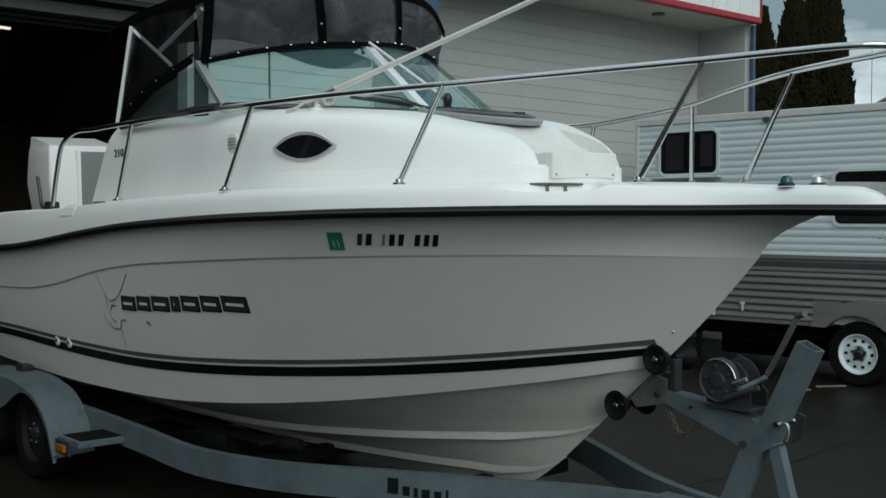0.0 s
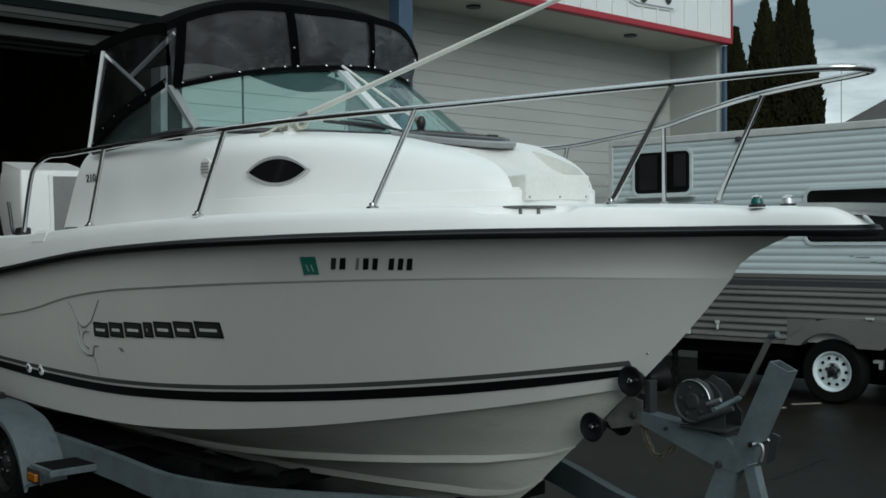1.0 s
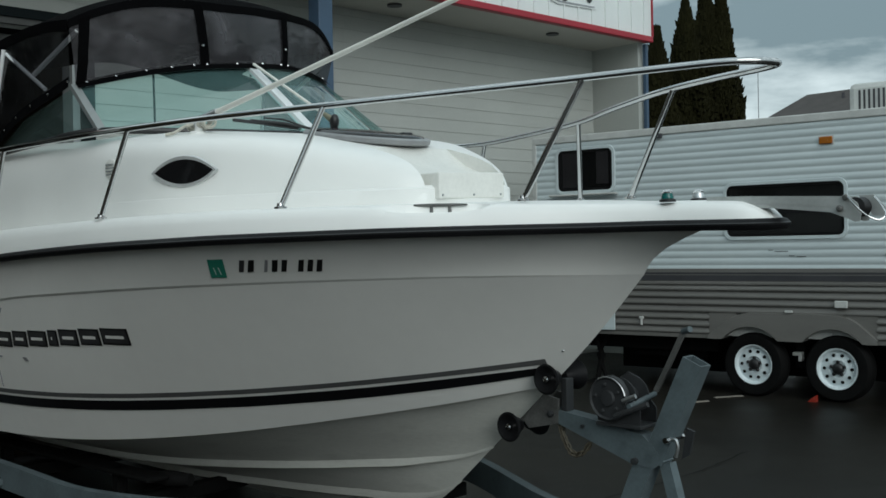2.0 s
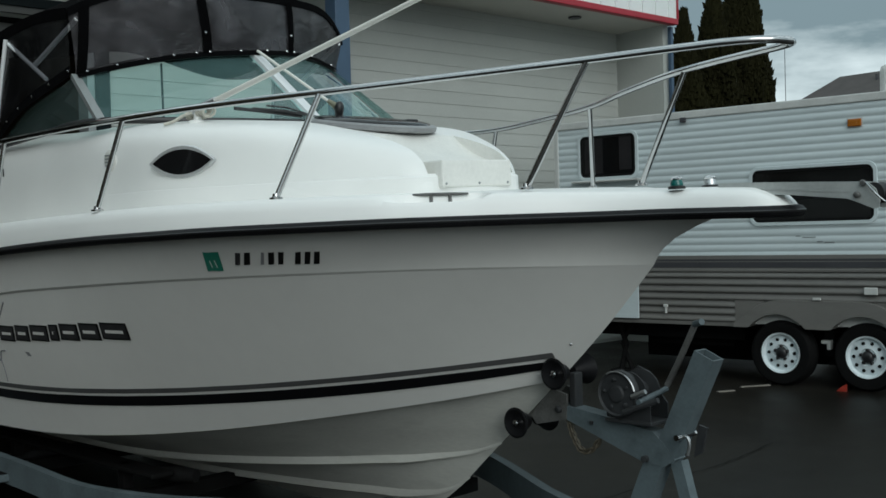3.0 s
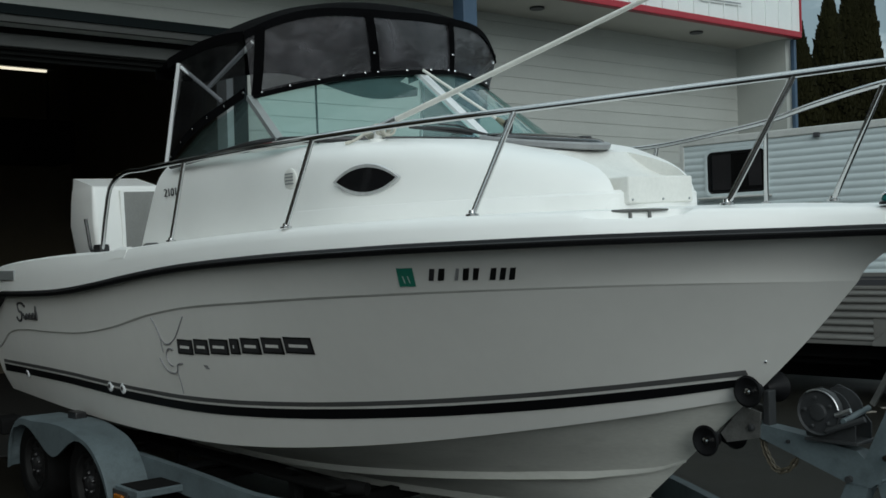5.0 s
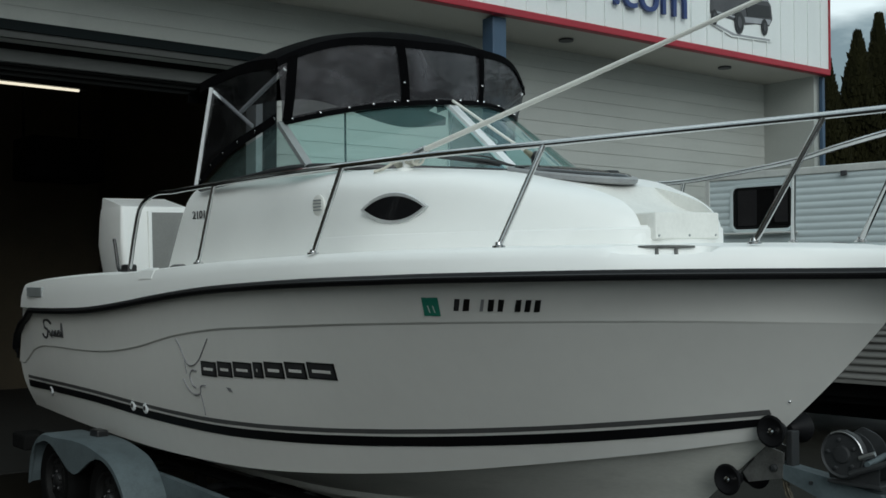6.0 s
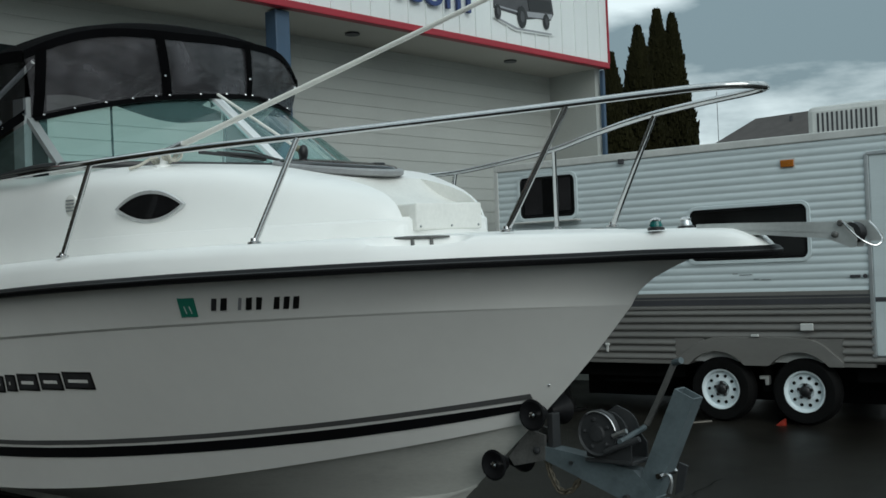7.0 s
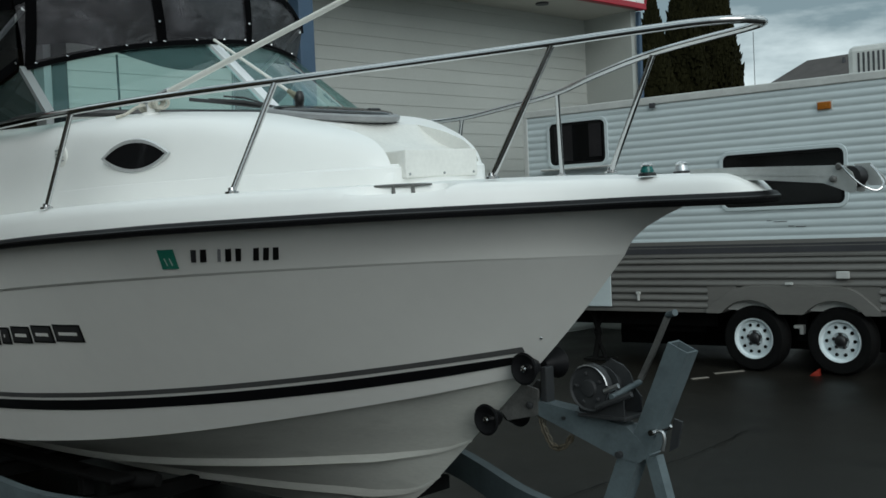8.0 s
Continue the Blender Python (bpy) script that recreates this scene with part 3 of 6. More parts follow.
def trunk_point(x, a):
    w, h, zb = trunk_y(x), trunk_z(x), deck_z(x) - 0.05
    c, s = math.cos(a), math.sin(a)
    e = trunk_profile(x)
    y, up = -w * math.copysign(abs(c) ** e, c), s ** e
    z = zb + (h - zb) * up
    y *= 1 - 0.055 * (z - zb) / (h - zb)
    z += 0.02 * (1 - (y / max(w, 0.1)) ** 2) * up * max(0, min(1, (4.45 - x) / 0.6))
    shear = 0.21 * (z - 1.83) / 0.426 * max(0.0, 1 - (x - 1.62) / 1.2)
    return Vector((x + shear, y, z))


tx = [1.68 + (5.062 - 1.68) * (1 - (1 - k / 130) ** 1.35) for k in range(131)]
rows = [[trunk_point(x, math.pi * k / ANG) for k in range(ANG + 1)] for x in tx]
v, f = sheet(rows)
nv, nr = ANG + 1, len(rows)
f.append(tuple(range(nv)))
f.append(tuple(reversed(range((nr - 1) * nv, nr * nv))))
f += [(i * nv, (i + 1) * nv, (i + 1) * nv + nv - 1, i * nv + nv - 1) for i in range(nr - 1)]
trunk = part("cabin_trunk", (v, f), GELCOAT, boat, "smooth white cabin trunk with stepped nose", True)
cutter = part("cutter", slab([(4.60, -0.285, 2.6), (4.60, -0.285, 2.225), (4.66, -0.285, 2.178), (4.72, -0.285, 2.132), (4.79, -0.285, 2.088), (4.86, -0.285, 2.058), (4.93, -0.285, 2.040), (4.95, -0.285, 1.978), (5.3, -0.285, 1.978), (5.3, -0.285, 2.6)], 0.57, (0, -1, 0)), CREAM)
opening = part("opening", slab([(1.3, -0.87, 2.9), (1.3, 0.87, 2.9), (3.15, 0.87, 2.9), (3.50, 0.52, 2.9), (3.72, 0.0, 2.9), (3.50, -0.52, 2.9), (3.15, -0.87, 2.9)], 1.9, (0, 0, 1)), CREAM)
for ob in (cutter, opening, trunk):
    bm = bmesh.new()
    bm.from_mesh(ob.data)
    bmesh.ops.recalc_face_normals(bm, faces=list(bm.faces))
    bm.to_mesh(ob.data)
    bm.free()
trunk.data.materials.append(CREAM)
for ob in (cutter, opening):
    cut = trunk.modifiers.new("carve", "BOOLEAN")
    cut.operation, cut.solver, cut.object = "DIFFERENCE", "EXACT", ob
bpy.context.view_layer.update()
carved = bpy.data.meshes.new_from_object(trunk.evaluated_get(bpy.context.evaluated_depsgraph_get()))
trunk.modifiers.clear()
trunk.data = carved
carved.polygons.foreach_set("use_smooth", [True] * len(carved.polygons))
carved.set_sharp_from_angle(angle=radians(38))
bpy.data.objects.remove(opening)
bpy.data.objects.remove(cutter)
part("step_tread", block(4.90, 5.100, -0.245, 0.215, 1.912, 2.037, 0.008), CREAM, boat, "worn cream step box with screwed face")
# the moulded ledge round the foot of the nose, with rounded corners
plan = [Vector((x, -trunk_y(x) + 0.012 - 0.022 * (x - 4.40) / 0.5, 0)) for x in (4.40, 4.5, 4.6, 4.7, 4.80, 4.86, 4.92)]
plan += smooth_path([(4.97, -0.403, 0), (5.015, -0.358, 0), (5.05, -0.300, 0), (5.075, -0.225, 0), (5.090, -0.12, 0), (5.095, 0, 0)], 3)
plan += [Vector((p.x, -p.y, 0)) for p in reversed(plan[:-1])]
levels = [(1.84, 1.0), (1.962, 1.0), (1.970, 0.992), (1.974, 0.975)]
v, f = sheet([[Vector((4.2 + (p.x - 4.2) * k, p.y * k, z)) for p in plan] for z, k in levels])
f.append(tuple(range(len(v) - len(plan), len(v))))
part("nose_ledge", (v, f), GELCOAT, boat, "moulded ledge round the foot of the nose", True)
for y in (-0.225, -0.01, 0.185):
    part("screw_cap", lathe([(0.006, 0), (0.005, 0.004)], 10, pose(5.100, y, 1.930, 0, 90)), POSTGREY, boat)
# foredeck hatch
hm = pose(4.345, 0, 2.281, 0, 9.0, 0) @ Matrix.Diagonal((1.15, 1.0, 1, 1))
hatch = part("hatch_trim", lathe([(0.30, -0.034), (0.312, -0.026), (0.315, -0.006), (0.306, 0.002), (0.27, 0.003)], 44, hm), HATCHGREY, boat, "grey hatch frame", True)
part("hatch_lid", lathe([(0.285, 0.002), (0.275, 0.012), (0.23, 0.019), (0.12, 0.023), (0.02, 0.024)], 44, hm), SMOKED, hatch, "smoked acrylic lid", True)
part("hatch_latch", block(4.46, 4.52, 0.10, 0.17, 2.262, 2.283, 0.006), BLACKPLASTIC, hatch)


def on_trunk(x, z):
    """The starboard side of the trunk at a length and height, and the outward way there."""
    def yy(xx, zz):
        w, h, zb = trunk_y(xx), trunk_z(xx), deck_z(xx) - 0.05
        e = trunk_profile(xx)
        up = min(max((zz - zb) / (h - zb), 0.01), 0.995)
        s = up ** (1 / e)
        c = math.sqrt(max(0, 1 - s * s))
        return w * c ** e * (1 - 0.055 * up)
    y = yy(x, z)
    dx, dz = (yy(x + 0.02, z) - yy(x - 0.02, z)) / 0.04, (yy(x, z + 0.02) - yy(x, z - 0.02)) / 0.04
    n = Vector((-dx, 1, -dz)).normalized()
    return Vector((x, -y, z)), Vector((n.x, -n.y, n.z))


for side in (1, -1):
    rows = []
    for z, o in ((None, 0.006), (1.964, 0.006), (1.971, 0.004), (1.974, -0.002)):
        row = []
        for k in range(61):
            x = 3.3 + (4.99 - 3.3) * k / 60
            q, n = on_trunk(x, z if z else deck_z(x) - 0.02)
            q = q + Vector((n.x, n.y, 0)) * (o * min(1, (x - 3.3) / 0.7) * 1 - 0.001)
            row.append(Vector((q.x, q.y * side, q.z)))
        rows.append(row)
    part("trunk_foot", sheet(rows), GELCOAT, boat, "low moulded band round the foot of the trunk", True)

# portlights: pointed oval, chrome ring, smoked pane
def lens_shape(w, h, n=28):
    pts = []
    for k in range(n):
        t = k / (n // 2)
        if k < n // 2:
            u = -1 + 2 * t
            pts.append((u * w, (1 - abs(u) ** 2.1) * h))
        else:
            u = 1 - 2 * (t - 1)
            pts.append((u * w, -(1 - abs(u) ** 2.1) * h))
    return pts


def portlight(centre, n):
    m = frame_of(centre, Vector((-n.y, n.x, 0)), (0, 0, 1))
    ring_o, ring_i = lens_shape(0.200, 0.080), lens_shape(0.176, 0.059)
    k = len(ring_o)
    v = [m @ Vector((x, y, 0.002)) for x, y in ring_o] + [m @ Vector((x * 0.965, y * 0.93, 0.016)) for x, y in ring_o] + [m @ Vector((x, y, 0.014)) for x, y in ring_i] + [m @ Vector((x, y, -0.01)) for x, y in ring_i]
    f = [(a * k + i, a * k + (i + 1) % k, (a + 1) * k + (i + 1) % k, (a + 1) * k + i) for a in range(3) for i in range(k)]
    ring = part("portlight", (v, f), CHROME, boat, "pointed oval chrome porthole ring", True)
    part("pane", ([m @ Vector((x, y, 0.0125)) for x, y in ring_i], [tuple(range(k))]), SMOKED, ring, "dark smoked pane")


PC, PN = on_trunk(4.056, 2.098)
portlight(PC, PN)
portlight(Vector((PC.x, -PC.y, PC.z)), Vector((PN.x, -PN.y, PN.z)))
VC, VN = on_trunk(3.488, 2.142)
vm = frame_of(VC, Vector((-VN.y, VN.x, 0)), (0, 0, 1))
vent = part("vent", lathe([(0.055, 0), (0.055, 0.008), (0.045, 0.012)], 20, vm), CREAM, boat, "round cream louvred vent", True)
for k in range(4):
    part("louvre", moved(block(-0.035, 0.035, -0.028 + 0.017 * k, -0.021 + 0.017 * k, 0.012, 0.016), vm), POSTGREY, vent)
NC, NN = on_trunk(2.00, 2.125)
lettering("model_number", "2101", 0.07, frame_of(NC + NN * 0.003 + Vector((0, 0, 0.01)), Vector((-NN.y, NN.x, 0)), (0, 0, 1)) @ Matrix.Diagonal((1.35, 1, 1, 1)), DECAL, boat)

# windshield: a raked V with a centre mast, corner posts and side panes
MT, MB = Vector((3.34, 0, 2.77)), Vector((3.92, 0, 2.315))
CT, CB = Vector((2.925, -0.897, 2.642)), Vector((3.345, -0.975, 2.357))
AB = Vector((2.086, -1.0, 2.32))
# the port pane reaches a little further forward
CTP, CBP = Vector((2.94, -0.91, 2.772)), Vector((3.47, -1.01, 2.372))


def flip(p):
    return Vector((p.x, -p.y, p.z))


def bar(a, b, w, d, mat, name, label="", parent=None):
    a, b = Vector(a), Vector(b)
    t = (b - a).normalized()
    s = t.cross(Vector((0, 0, 1))).normalized()
    u = s.cross(t)
    v = [q + s * x * w + u * y * d for q in (a, b) for x, y in ((-0.5, -0.5), (0.5, -0.5), (0.5, 0.5), (-0.5, 0.5))]
    f = [(0, 1, 2, 3), (7, 6, 5, 4), (0, 4, 5, 1), (1, 5, 6, 2), (2, 6, 7, 3), (3, 7, 4, 0)]
    return part(name, (v, f), mat, parent or boat, label)


windshield = part("windshield_base", tube(smooth_path([AB, (2.7, -1.0, 2.345), CB, (3.68, -0.55, 2.335), MB, (3.74, 0.55, 2.33), flip(CBP), (2.7, 1.03, 2.345), flip(AB)], 8), 0.018, 8), BLACKPLASTIC, boat, "black windshield sill", True)
for side in (1, -1):
    a = [MT, MB, CB, CT] if side == 1 else [flip(q) for q in (MT, MB, CBP, CTP)]
    rows = []
    for i in range(9):
        t = i / 8
        bow_out = 0.05 * math.sin(math.pi * t)
        rows.append([a[0].lerp(a[3], t) + Vector((bow_out, 0, 0.03 * math.sin(math.pi * t))), a[1].lerp(a[2], t) + Vector((bow_out * 1.6, 0, 0.0))])
    pane = part("windshield_pane", sheet(rows), GLASS, windshield, "greenish front glass", True)
    pane.visible_shadow = False
    tri = [CT if side == 1 else CTP, CB if side == 1 else CBP, AB, Vector((2.5, -0.99, 2.50))]
    pane = part("side_pane", ([q if side == 1 else flip(q) for q in tri], [(0, 1, 2, 3)]), SIDEGLASS, windshield, "greenish side glass")
    pane.visible_shadow = False
    if side == 1:
        bar(a[3], a[2], 0.045, 0.03, POSTGREY, "corner_post", "pale aluminium corner post", windshield)
    bar(a[0] + Vector((0, -0.0155 * side, 0)), a[1] + Vector((0, -0.0155 * side, 0)), 0.03, 0.03, WHITEBAR, "centre_mast", "white centre mast bar", windshield)
    top = [r[0] for r in rows]
    part("top_frame", tube(top, 0.014, 8), BLACKPLASTIC, windshield, "", True)
wiper = part("wiper_blade", tube([(3.86, -0.50, 2.385), (3.885, -0.34, 2.372), (3.92, -0.12, 2.350)], 0.010, 6), BLACKPLASTIC, windshield, "black wiper blade resting at the foot of the glass", True)
part("wiper_arm", tube([(3.955, -0.05, 2.345), (3.925, -0.22, 2.372), (3.875, -0.40, 2.385)], 0.008, 6), BLACKPLASTIC, wiper, "", True)
part("wiper_link", tube([(3.955, -0.05, 2.345), (3.90, -0.20, 2.395), (3.86, -0.30, 2.405)], 0.005, 6), BLACKPLASTIC, wiper, "", True)
part("wiper_pivot", tube([(3.955, -0.05, 2.31), (3.957, -0.05, 2.350)], 0.014, 8), BLACKPLASTIC, wiper)
# helm console and seat backs behind the glass
part("helm_console", join(block(3.0, 3.45, -0.85, 0.85, 1.6, 2.20, 0.05), block(2.75, 3.05, -0.75, -0.15, 1.6, 2.26, 0.05)), DASH, boat, "grey-green helm console")
part("helm_seat", block(2.0, 2.2, -0.75, -0.3, 1.5, 2.34, 0.06), SEAT, boat, "dark helm seat")

# canvas top
can_c = spline([1.73, 2.134, 2.562, 2.879, 3.141, 3.338], [3.11, 3.225, 3.268, 3.257, 3.205, 3.115])
can_e = spline([1.73, 2.21, 2.63, 2.942], [2.965, 3.01, 3.028, 2.995])
rows = []
for i in range(27):
    row = []
    for k in range(41):
        u = -1 + 2 * k / 40
        xf = 3.35 - 0.365 * abs(u) ** 1.9
        x = 2.02 + (xf - 2.02) * i / 26
        xe = 2.02 + (2.942 - 2.02) * i / 26
        y = 0.95 * u
        z = can_e(xe) + (can_c(x) - can_e(xe)) * (1 - abs(u) ** 2.3)
        z += 0.006 * noise.noise(Vector((x * 4, y * 3, 0.3)))
        row.append(Vector((x, y, z)))
    rows.append(row)
front_top = [r for r in rows[-1]]
side_top = [r[0] for r in rows]
under = [[p - Vector((0, 0, 0.012)) for p in r] for r in reversed(rows)]
g = sheet(rows + under, closed=False)
canopy = part("canvas_top", g, CANVAS, boat, "black arched canvas bimini top", True)
valance = sheet([[p + Vector((0, 0, 0.006)) for p in front_top], [p + Vector((0.010, 0, -0.042)) for p in front_top]])
part("front_hem", valance, CANVAS, canopy, "", True)
for s in (1, -1):
    hem = [Vector((p.x, p.y * s, p.z)) for p in side_top]
    part("side_hem", sheet([[p + Vector((0, -0.006 * s, 0.006)) for p in hem], [p + Vector((0, -0.008 * s, -0.055)) for p in hem]]), CANVAS, canopy, "", True)


def shield_top(u):
    """The top of the windshield from starboard (-1) to port (1)."""
    t = abs(u)
    p = MT.lerp(CT if u < 0 else CTP, t) + Vector((0.05 * math.sin(math.pi * t), 0, 0.03 * math.sin(math.pi * t)))
    return Vector((p.x + 0.012, p.y if u < 0 else -p.y, p.z + 0.012))


def curtain_row(u, top=None):
    """A strip of the front curtain from the canvas (at top, or u) down to the windshield at u."""
    k = ((u if top is None else top) + 1) / 2 * 40
    i = min(int(k), 39)
    hi = front_top[i].lerp(front_top[i + 1], k - i)
    lo = shield_top(u)
    return [hi + Vector((0.004, 0, -0.02)), hi.lerp(lo, 0.35) + Vector((0.012, 0, 0)), hi.lerp(lo, 0.7) + Vector((0.012, 0, 0)), lo]


front = part("front_curtain", sheet([curtain_row(-1 + 2 * k / 36) for k in range(37)]), VINYL, canopy, "hazy clear vinyl front curtain with painted glare", True)
front.visible_shadow = False


for low, high, w in ((-0.30, -0.345, 0.027), (0.35, 0.29, 0.027), (-0.978, -0.93, 0.026)):
    a, b = ([p + Vector((0.012, 0, 0)) for p in curtain_row(low + e, high + e)] for e in (-w, w))
    strip = part("seam_strip", sheet([a, b]), CANVAS, canopy, "black canvas seam strip", True)
    if low > -0.9:
        q = a[2].lerp(b[2], 0.35) + Vector((0.006, 0, 0))
        part("snap", lathe([(0.008, 0), (0.008, 0.004), (0.004, 0.007)], 8, frame_of(q, (0, 1, 0), (-0.3, 0, 0.95))), STEEL, strip)


# the hem along the top of the windshield
def on_pane(u, d):
    """A place on the windshield, d metres down from its top."""
    t = abs(u)
    top, low = MT.lerp(CT if u < 0 else CTP, t), MB.lerp(CB if u < 0 else CBP, t)
    o = 0.05 * math.sin(math.pi * t)
    top, low = top + Vector((o, 0, 0.03 * math.sin(math.pi * t))), low + Vector((o * 1.6, 0, 0))
    p = top + (low - top).normalized() * d
    return Vector((p.x + 0.02, p.y if u < 0 else -p.y, p.z + 0.012))


us = [-1 + 2 * k / 60 for k in range(61)]
hem = part("windshield_hem", sheet([[on_pane(u, -0.03) for u in us], [on_pane(u, 0.02) for u in us], [on_pane(u, 0.045) for u in us]]), CANVAS, canopy, "black snapped canvas hem", True)
for u in (-0.95, -0.8, -0.64, -0.5, -0.37, -0.29, -0.1, 0.1, 0.3, 0.38, 0.6, 0.9):
    part("snap", lathe([(0.008, 0), (0.008, 0.004), (0.004, 0.007)], 8, frame_of(on_pane(u, 0.005) + Vector((0.004, 0, 0.004)), (0, 1, 0), (-0.6, 0, 0.8))), STEEL, hem)
# loose canvas flap hanging from the aft edge, with a dark strap
flap_z = spline([-0.95, -0.5, -0.3, 0.0, 0.237, 0.43, 0.63, 0.83, 0.95, 1.20], [2.90, 2.915, 2.96, 2.99, 2.955, 2.906, 2.862, 2.846, 2.855, 2.885])
back = rows[0]
wide = [p.y * (1.26 if p.y > 0 else 1.0) for p in back]
part("aft_flap", sheet([back, [p + Vector((-0.10, 0, -0.03)) for p in back], [Vector((1.83, y, min(flap_z(y) + 0.06, p.z - 0.03))) for p, y in zip(back, wide)], [Vector((1.82, y, min(flap_z(y), p.z - 0.06))) for p, y in zip(back, wide)]]), CANVAS, canopy, "loose black canvas flap sagging at the back", True)
part("strap", tube([(1.82, 0.27, 2.93), (1.82, 0.265, 2.64), (1.82, 0.26, 1.75)], 0.008, 6), CANVAS, canopy)
# side curtains with their curved lower hem
for s in (1, -1):
    fl = lambda p: Vector((p.x, p.y * s, p.z))
    lower = smooth_path([(2.10, -1.012, 2.345), (2.30, -1.012, 2.45), (2.56, -1.0, 2.545), (2.76, -0.96, 2.61), (2.91, -0.915, 2.67)], 4)
    n = len(lower)
    upper = []
    for i in range(n):
        t = i / (n - 1)
        k = (0.14 + 0.86 * t) * 26
        j = min(int(k), 25)
        upper.append(side_top[j].lerp(side_top[j + 1], k - j) + Vector((0, 0, -0.02)))
    pane = part("side_curtain", sheet([[fl(p) for p in upper], [fl(p) for p in lower]]), VINYLSIDE, canopy, "smoky clear vinyl side curtain", True)
    pane.visible_shadow = False
    part("side_lower_hem", sheet([[fl(p + Vector((0, -0.006, 0.03))) for p in lower], [fl(p + Vector((0, -0.012, -0.03))) for p in lower]]), CANVAS, canopy, "black snapped canvas hem", True)
    for p in lower[1::3]:
        part("snap", lathe([(0.008, 0), (0.008, 0.004), (0.004, 0.007)], 8, frame_of(fl(p + Vector((0, -0.014, 0))), (1, 0, 0) if s == 1 else (-1, 0, 0), (0, 0, 1))), STEEL, canopy)
    part("canopy_pole", tube([fl(Vector((2.034, -1.01, 2.32))), fl(Vector((2.195, -0.965, 2.945)))], 0.013, 8), WHITEBAR, canopy, "white tubular canopy pole", True)
    part("brace", tube([fl(Vector((2.21, -0.955, 2.918))), fl(Vector((2.69, -0.955, 2.652)))], 0.012, 8), WHITEBAR, canopy, "", True)
    part("brace", tube([fl(Vector((3.005, -0.905, 2.945))), fl(Vector((2.535, -0.945, 2.754)))], 0.014, 8), WHITEBAR, canopy, "", True)

# bow rail
rail_pts = [(1.525, -1.246, 1.80), (1.629, -1.245, 2.066), (1.714, -1.243, 2.219), (1.864, -1.241, 2.278), (2.244, -1.237, 2.292), (2.717, -1.231, 2.298), (3.378, -1.227, 2.300), (4.075, -1.225, 2.295), (4.55, -1.085, 2.306), (5.03, -0.86, 2.318), (5.525, -0.577, 2.338), (6.0, -0.335, 2.354), (6.337, -0.215, 2.361), (6.53, -0.145, 2.362), (6.62, -0.075, 2.360), (6.649, 0.0, 2.358)]
half = smooth_path(rail_pts, 6)
port_half = smooth_path([(x, y, z) for x, y, z in rail_pts[:7]] + [(4.12, -1.19, 2.281), (4.60, -1.05, 2.294), (5.10, -0.845, 2.308), (5.54, -0.58, 2.333)] + rail_pts[11:], 6)
rail = part("bow_rail", tube(half + [flip(p) for p in reversed(port_half[:-1])], 0.0145, 12), STEEL, boat, "polished stainless bow rail", True)
for s in (1, -1):
    for foot, head in (((2.60, -1.27, 1.856), (2.737, -1.231, 2.298)), ((3.875, -1.285, 1.888), (4.055, -1.226, 2.294)), ((4.912, -1.02, 1.893), (5.03, -0.86, 2.318)), ((5.717, -0.392, 1.882), (6.0, -0.335, 2.354))):
        a, b = (Vector(q) if s == 1 else flip(Vector(q)) for q in (foot, head))
        if s == -1 and foot[0] in (3.875, 4.912):
            b = Vector((4.12, 1.19, 2.281)) if foot[0] < 4 else Vector((5.10, 0.845, 2.308))
            a = a + Vector((0.07, -0.02, 0))
        post = part("rail_post", tube([a, b], 0.0125, 10), STEEL, rail, "stainless stanchion", True)
        t = (b - a).normalized()
        part("foot_plate", lathe([(0.028, -0.004), (0.028, 0.004), (0.016, 0.008), (0.014, 0.02)], 16, Matrix.Translation(a)), STEEL, post, "", True)

# cleats
for s in (1, -1):
    a, b = Vector((5.402, -0.700, 1.878)), Vector((5.563, -0.563, 1.873))
    a = a.lerp(b, -0.05)
    a, b = (a, b) if s == 1 else (flip(a), flip(b))
    # Dark grey steel paints the deck pocket's shade onto the cleat.
    cleat = part("cleat", tube([a, a.lerp(b, 0.25), a.lerp(b, 0.75), b], 0.006, 8, radii=[0.004, 0.0065, 0.0065, 0.004]), WORNSTEEL, boat, "stainless horn cleat, shade put into its grey", True)
    for t in (0.33, 0.67):
        q = a.lerp(b, t)
        part("cleat_leg", tube([q, q - Vector((0, 0, 0.030)), q - Vector((0, 0, 0.050))], 0.010, 8, radii=[0.006, 0.008, 0.013]), WORNSTEEL, cleat, "", True)
    st = part("stern_cleat", tube([Vector((2.14, -1.24 * s, 1.825)), Vector((2.20, -1.24 * s, 1.842)), Vector((2.34, -1.24 * s, 1.842)), Vector((2.40, -1.24 * s, 1.825))], 0.010, 8), WORNSTEEL, boat, "", True)
    for x in (2.23, 2.31):
        part("cleat_leg", tube([Vector((x, -1.24 * s, 1.842)), Vector((x + 0.02, -1.245 * s, 1.80))], 0.012, 8), WORNSTEEL, st)
for s in (1, -1):
    ys = sheer_y(2.0)
    v = [Vector((x, -s * y, z)) for x in (1.935, 2.125) for y, z in ((ys - 0.009, 1.768), (ys - 0.030, 1.818), (ys - 0.062, 1.834), (ys - 0.07, 1.768))]
    part("gunwale_pad", (v, [(0, 1, 2, 3), (7, 6, 5, 4), (0, 4, 5, 1), (1, 5, 6, 2), (2, 6, 7, 3)]), GELCOAT, boat, "white rod holder plate on the gunwale")
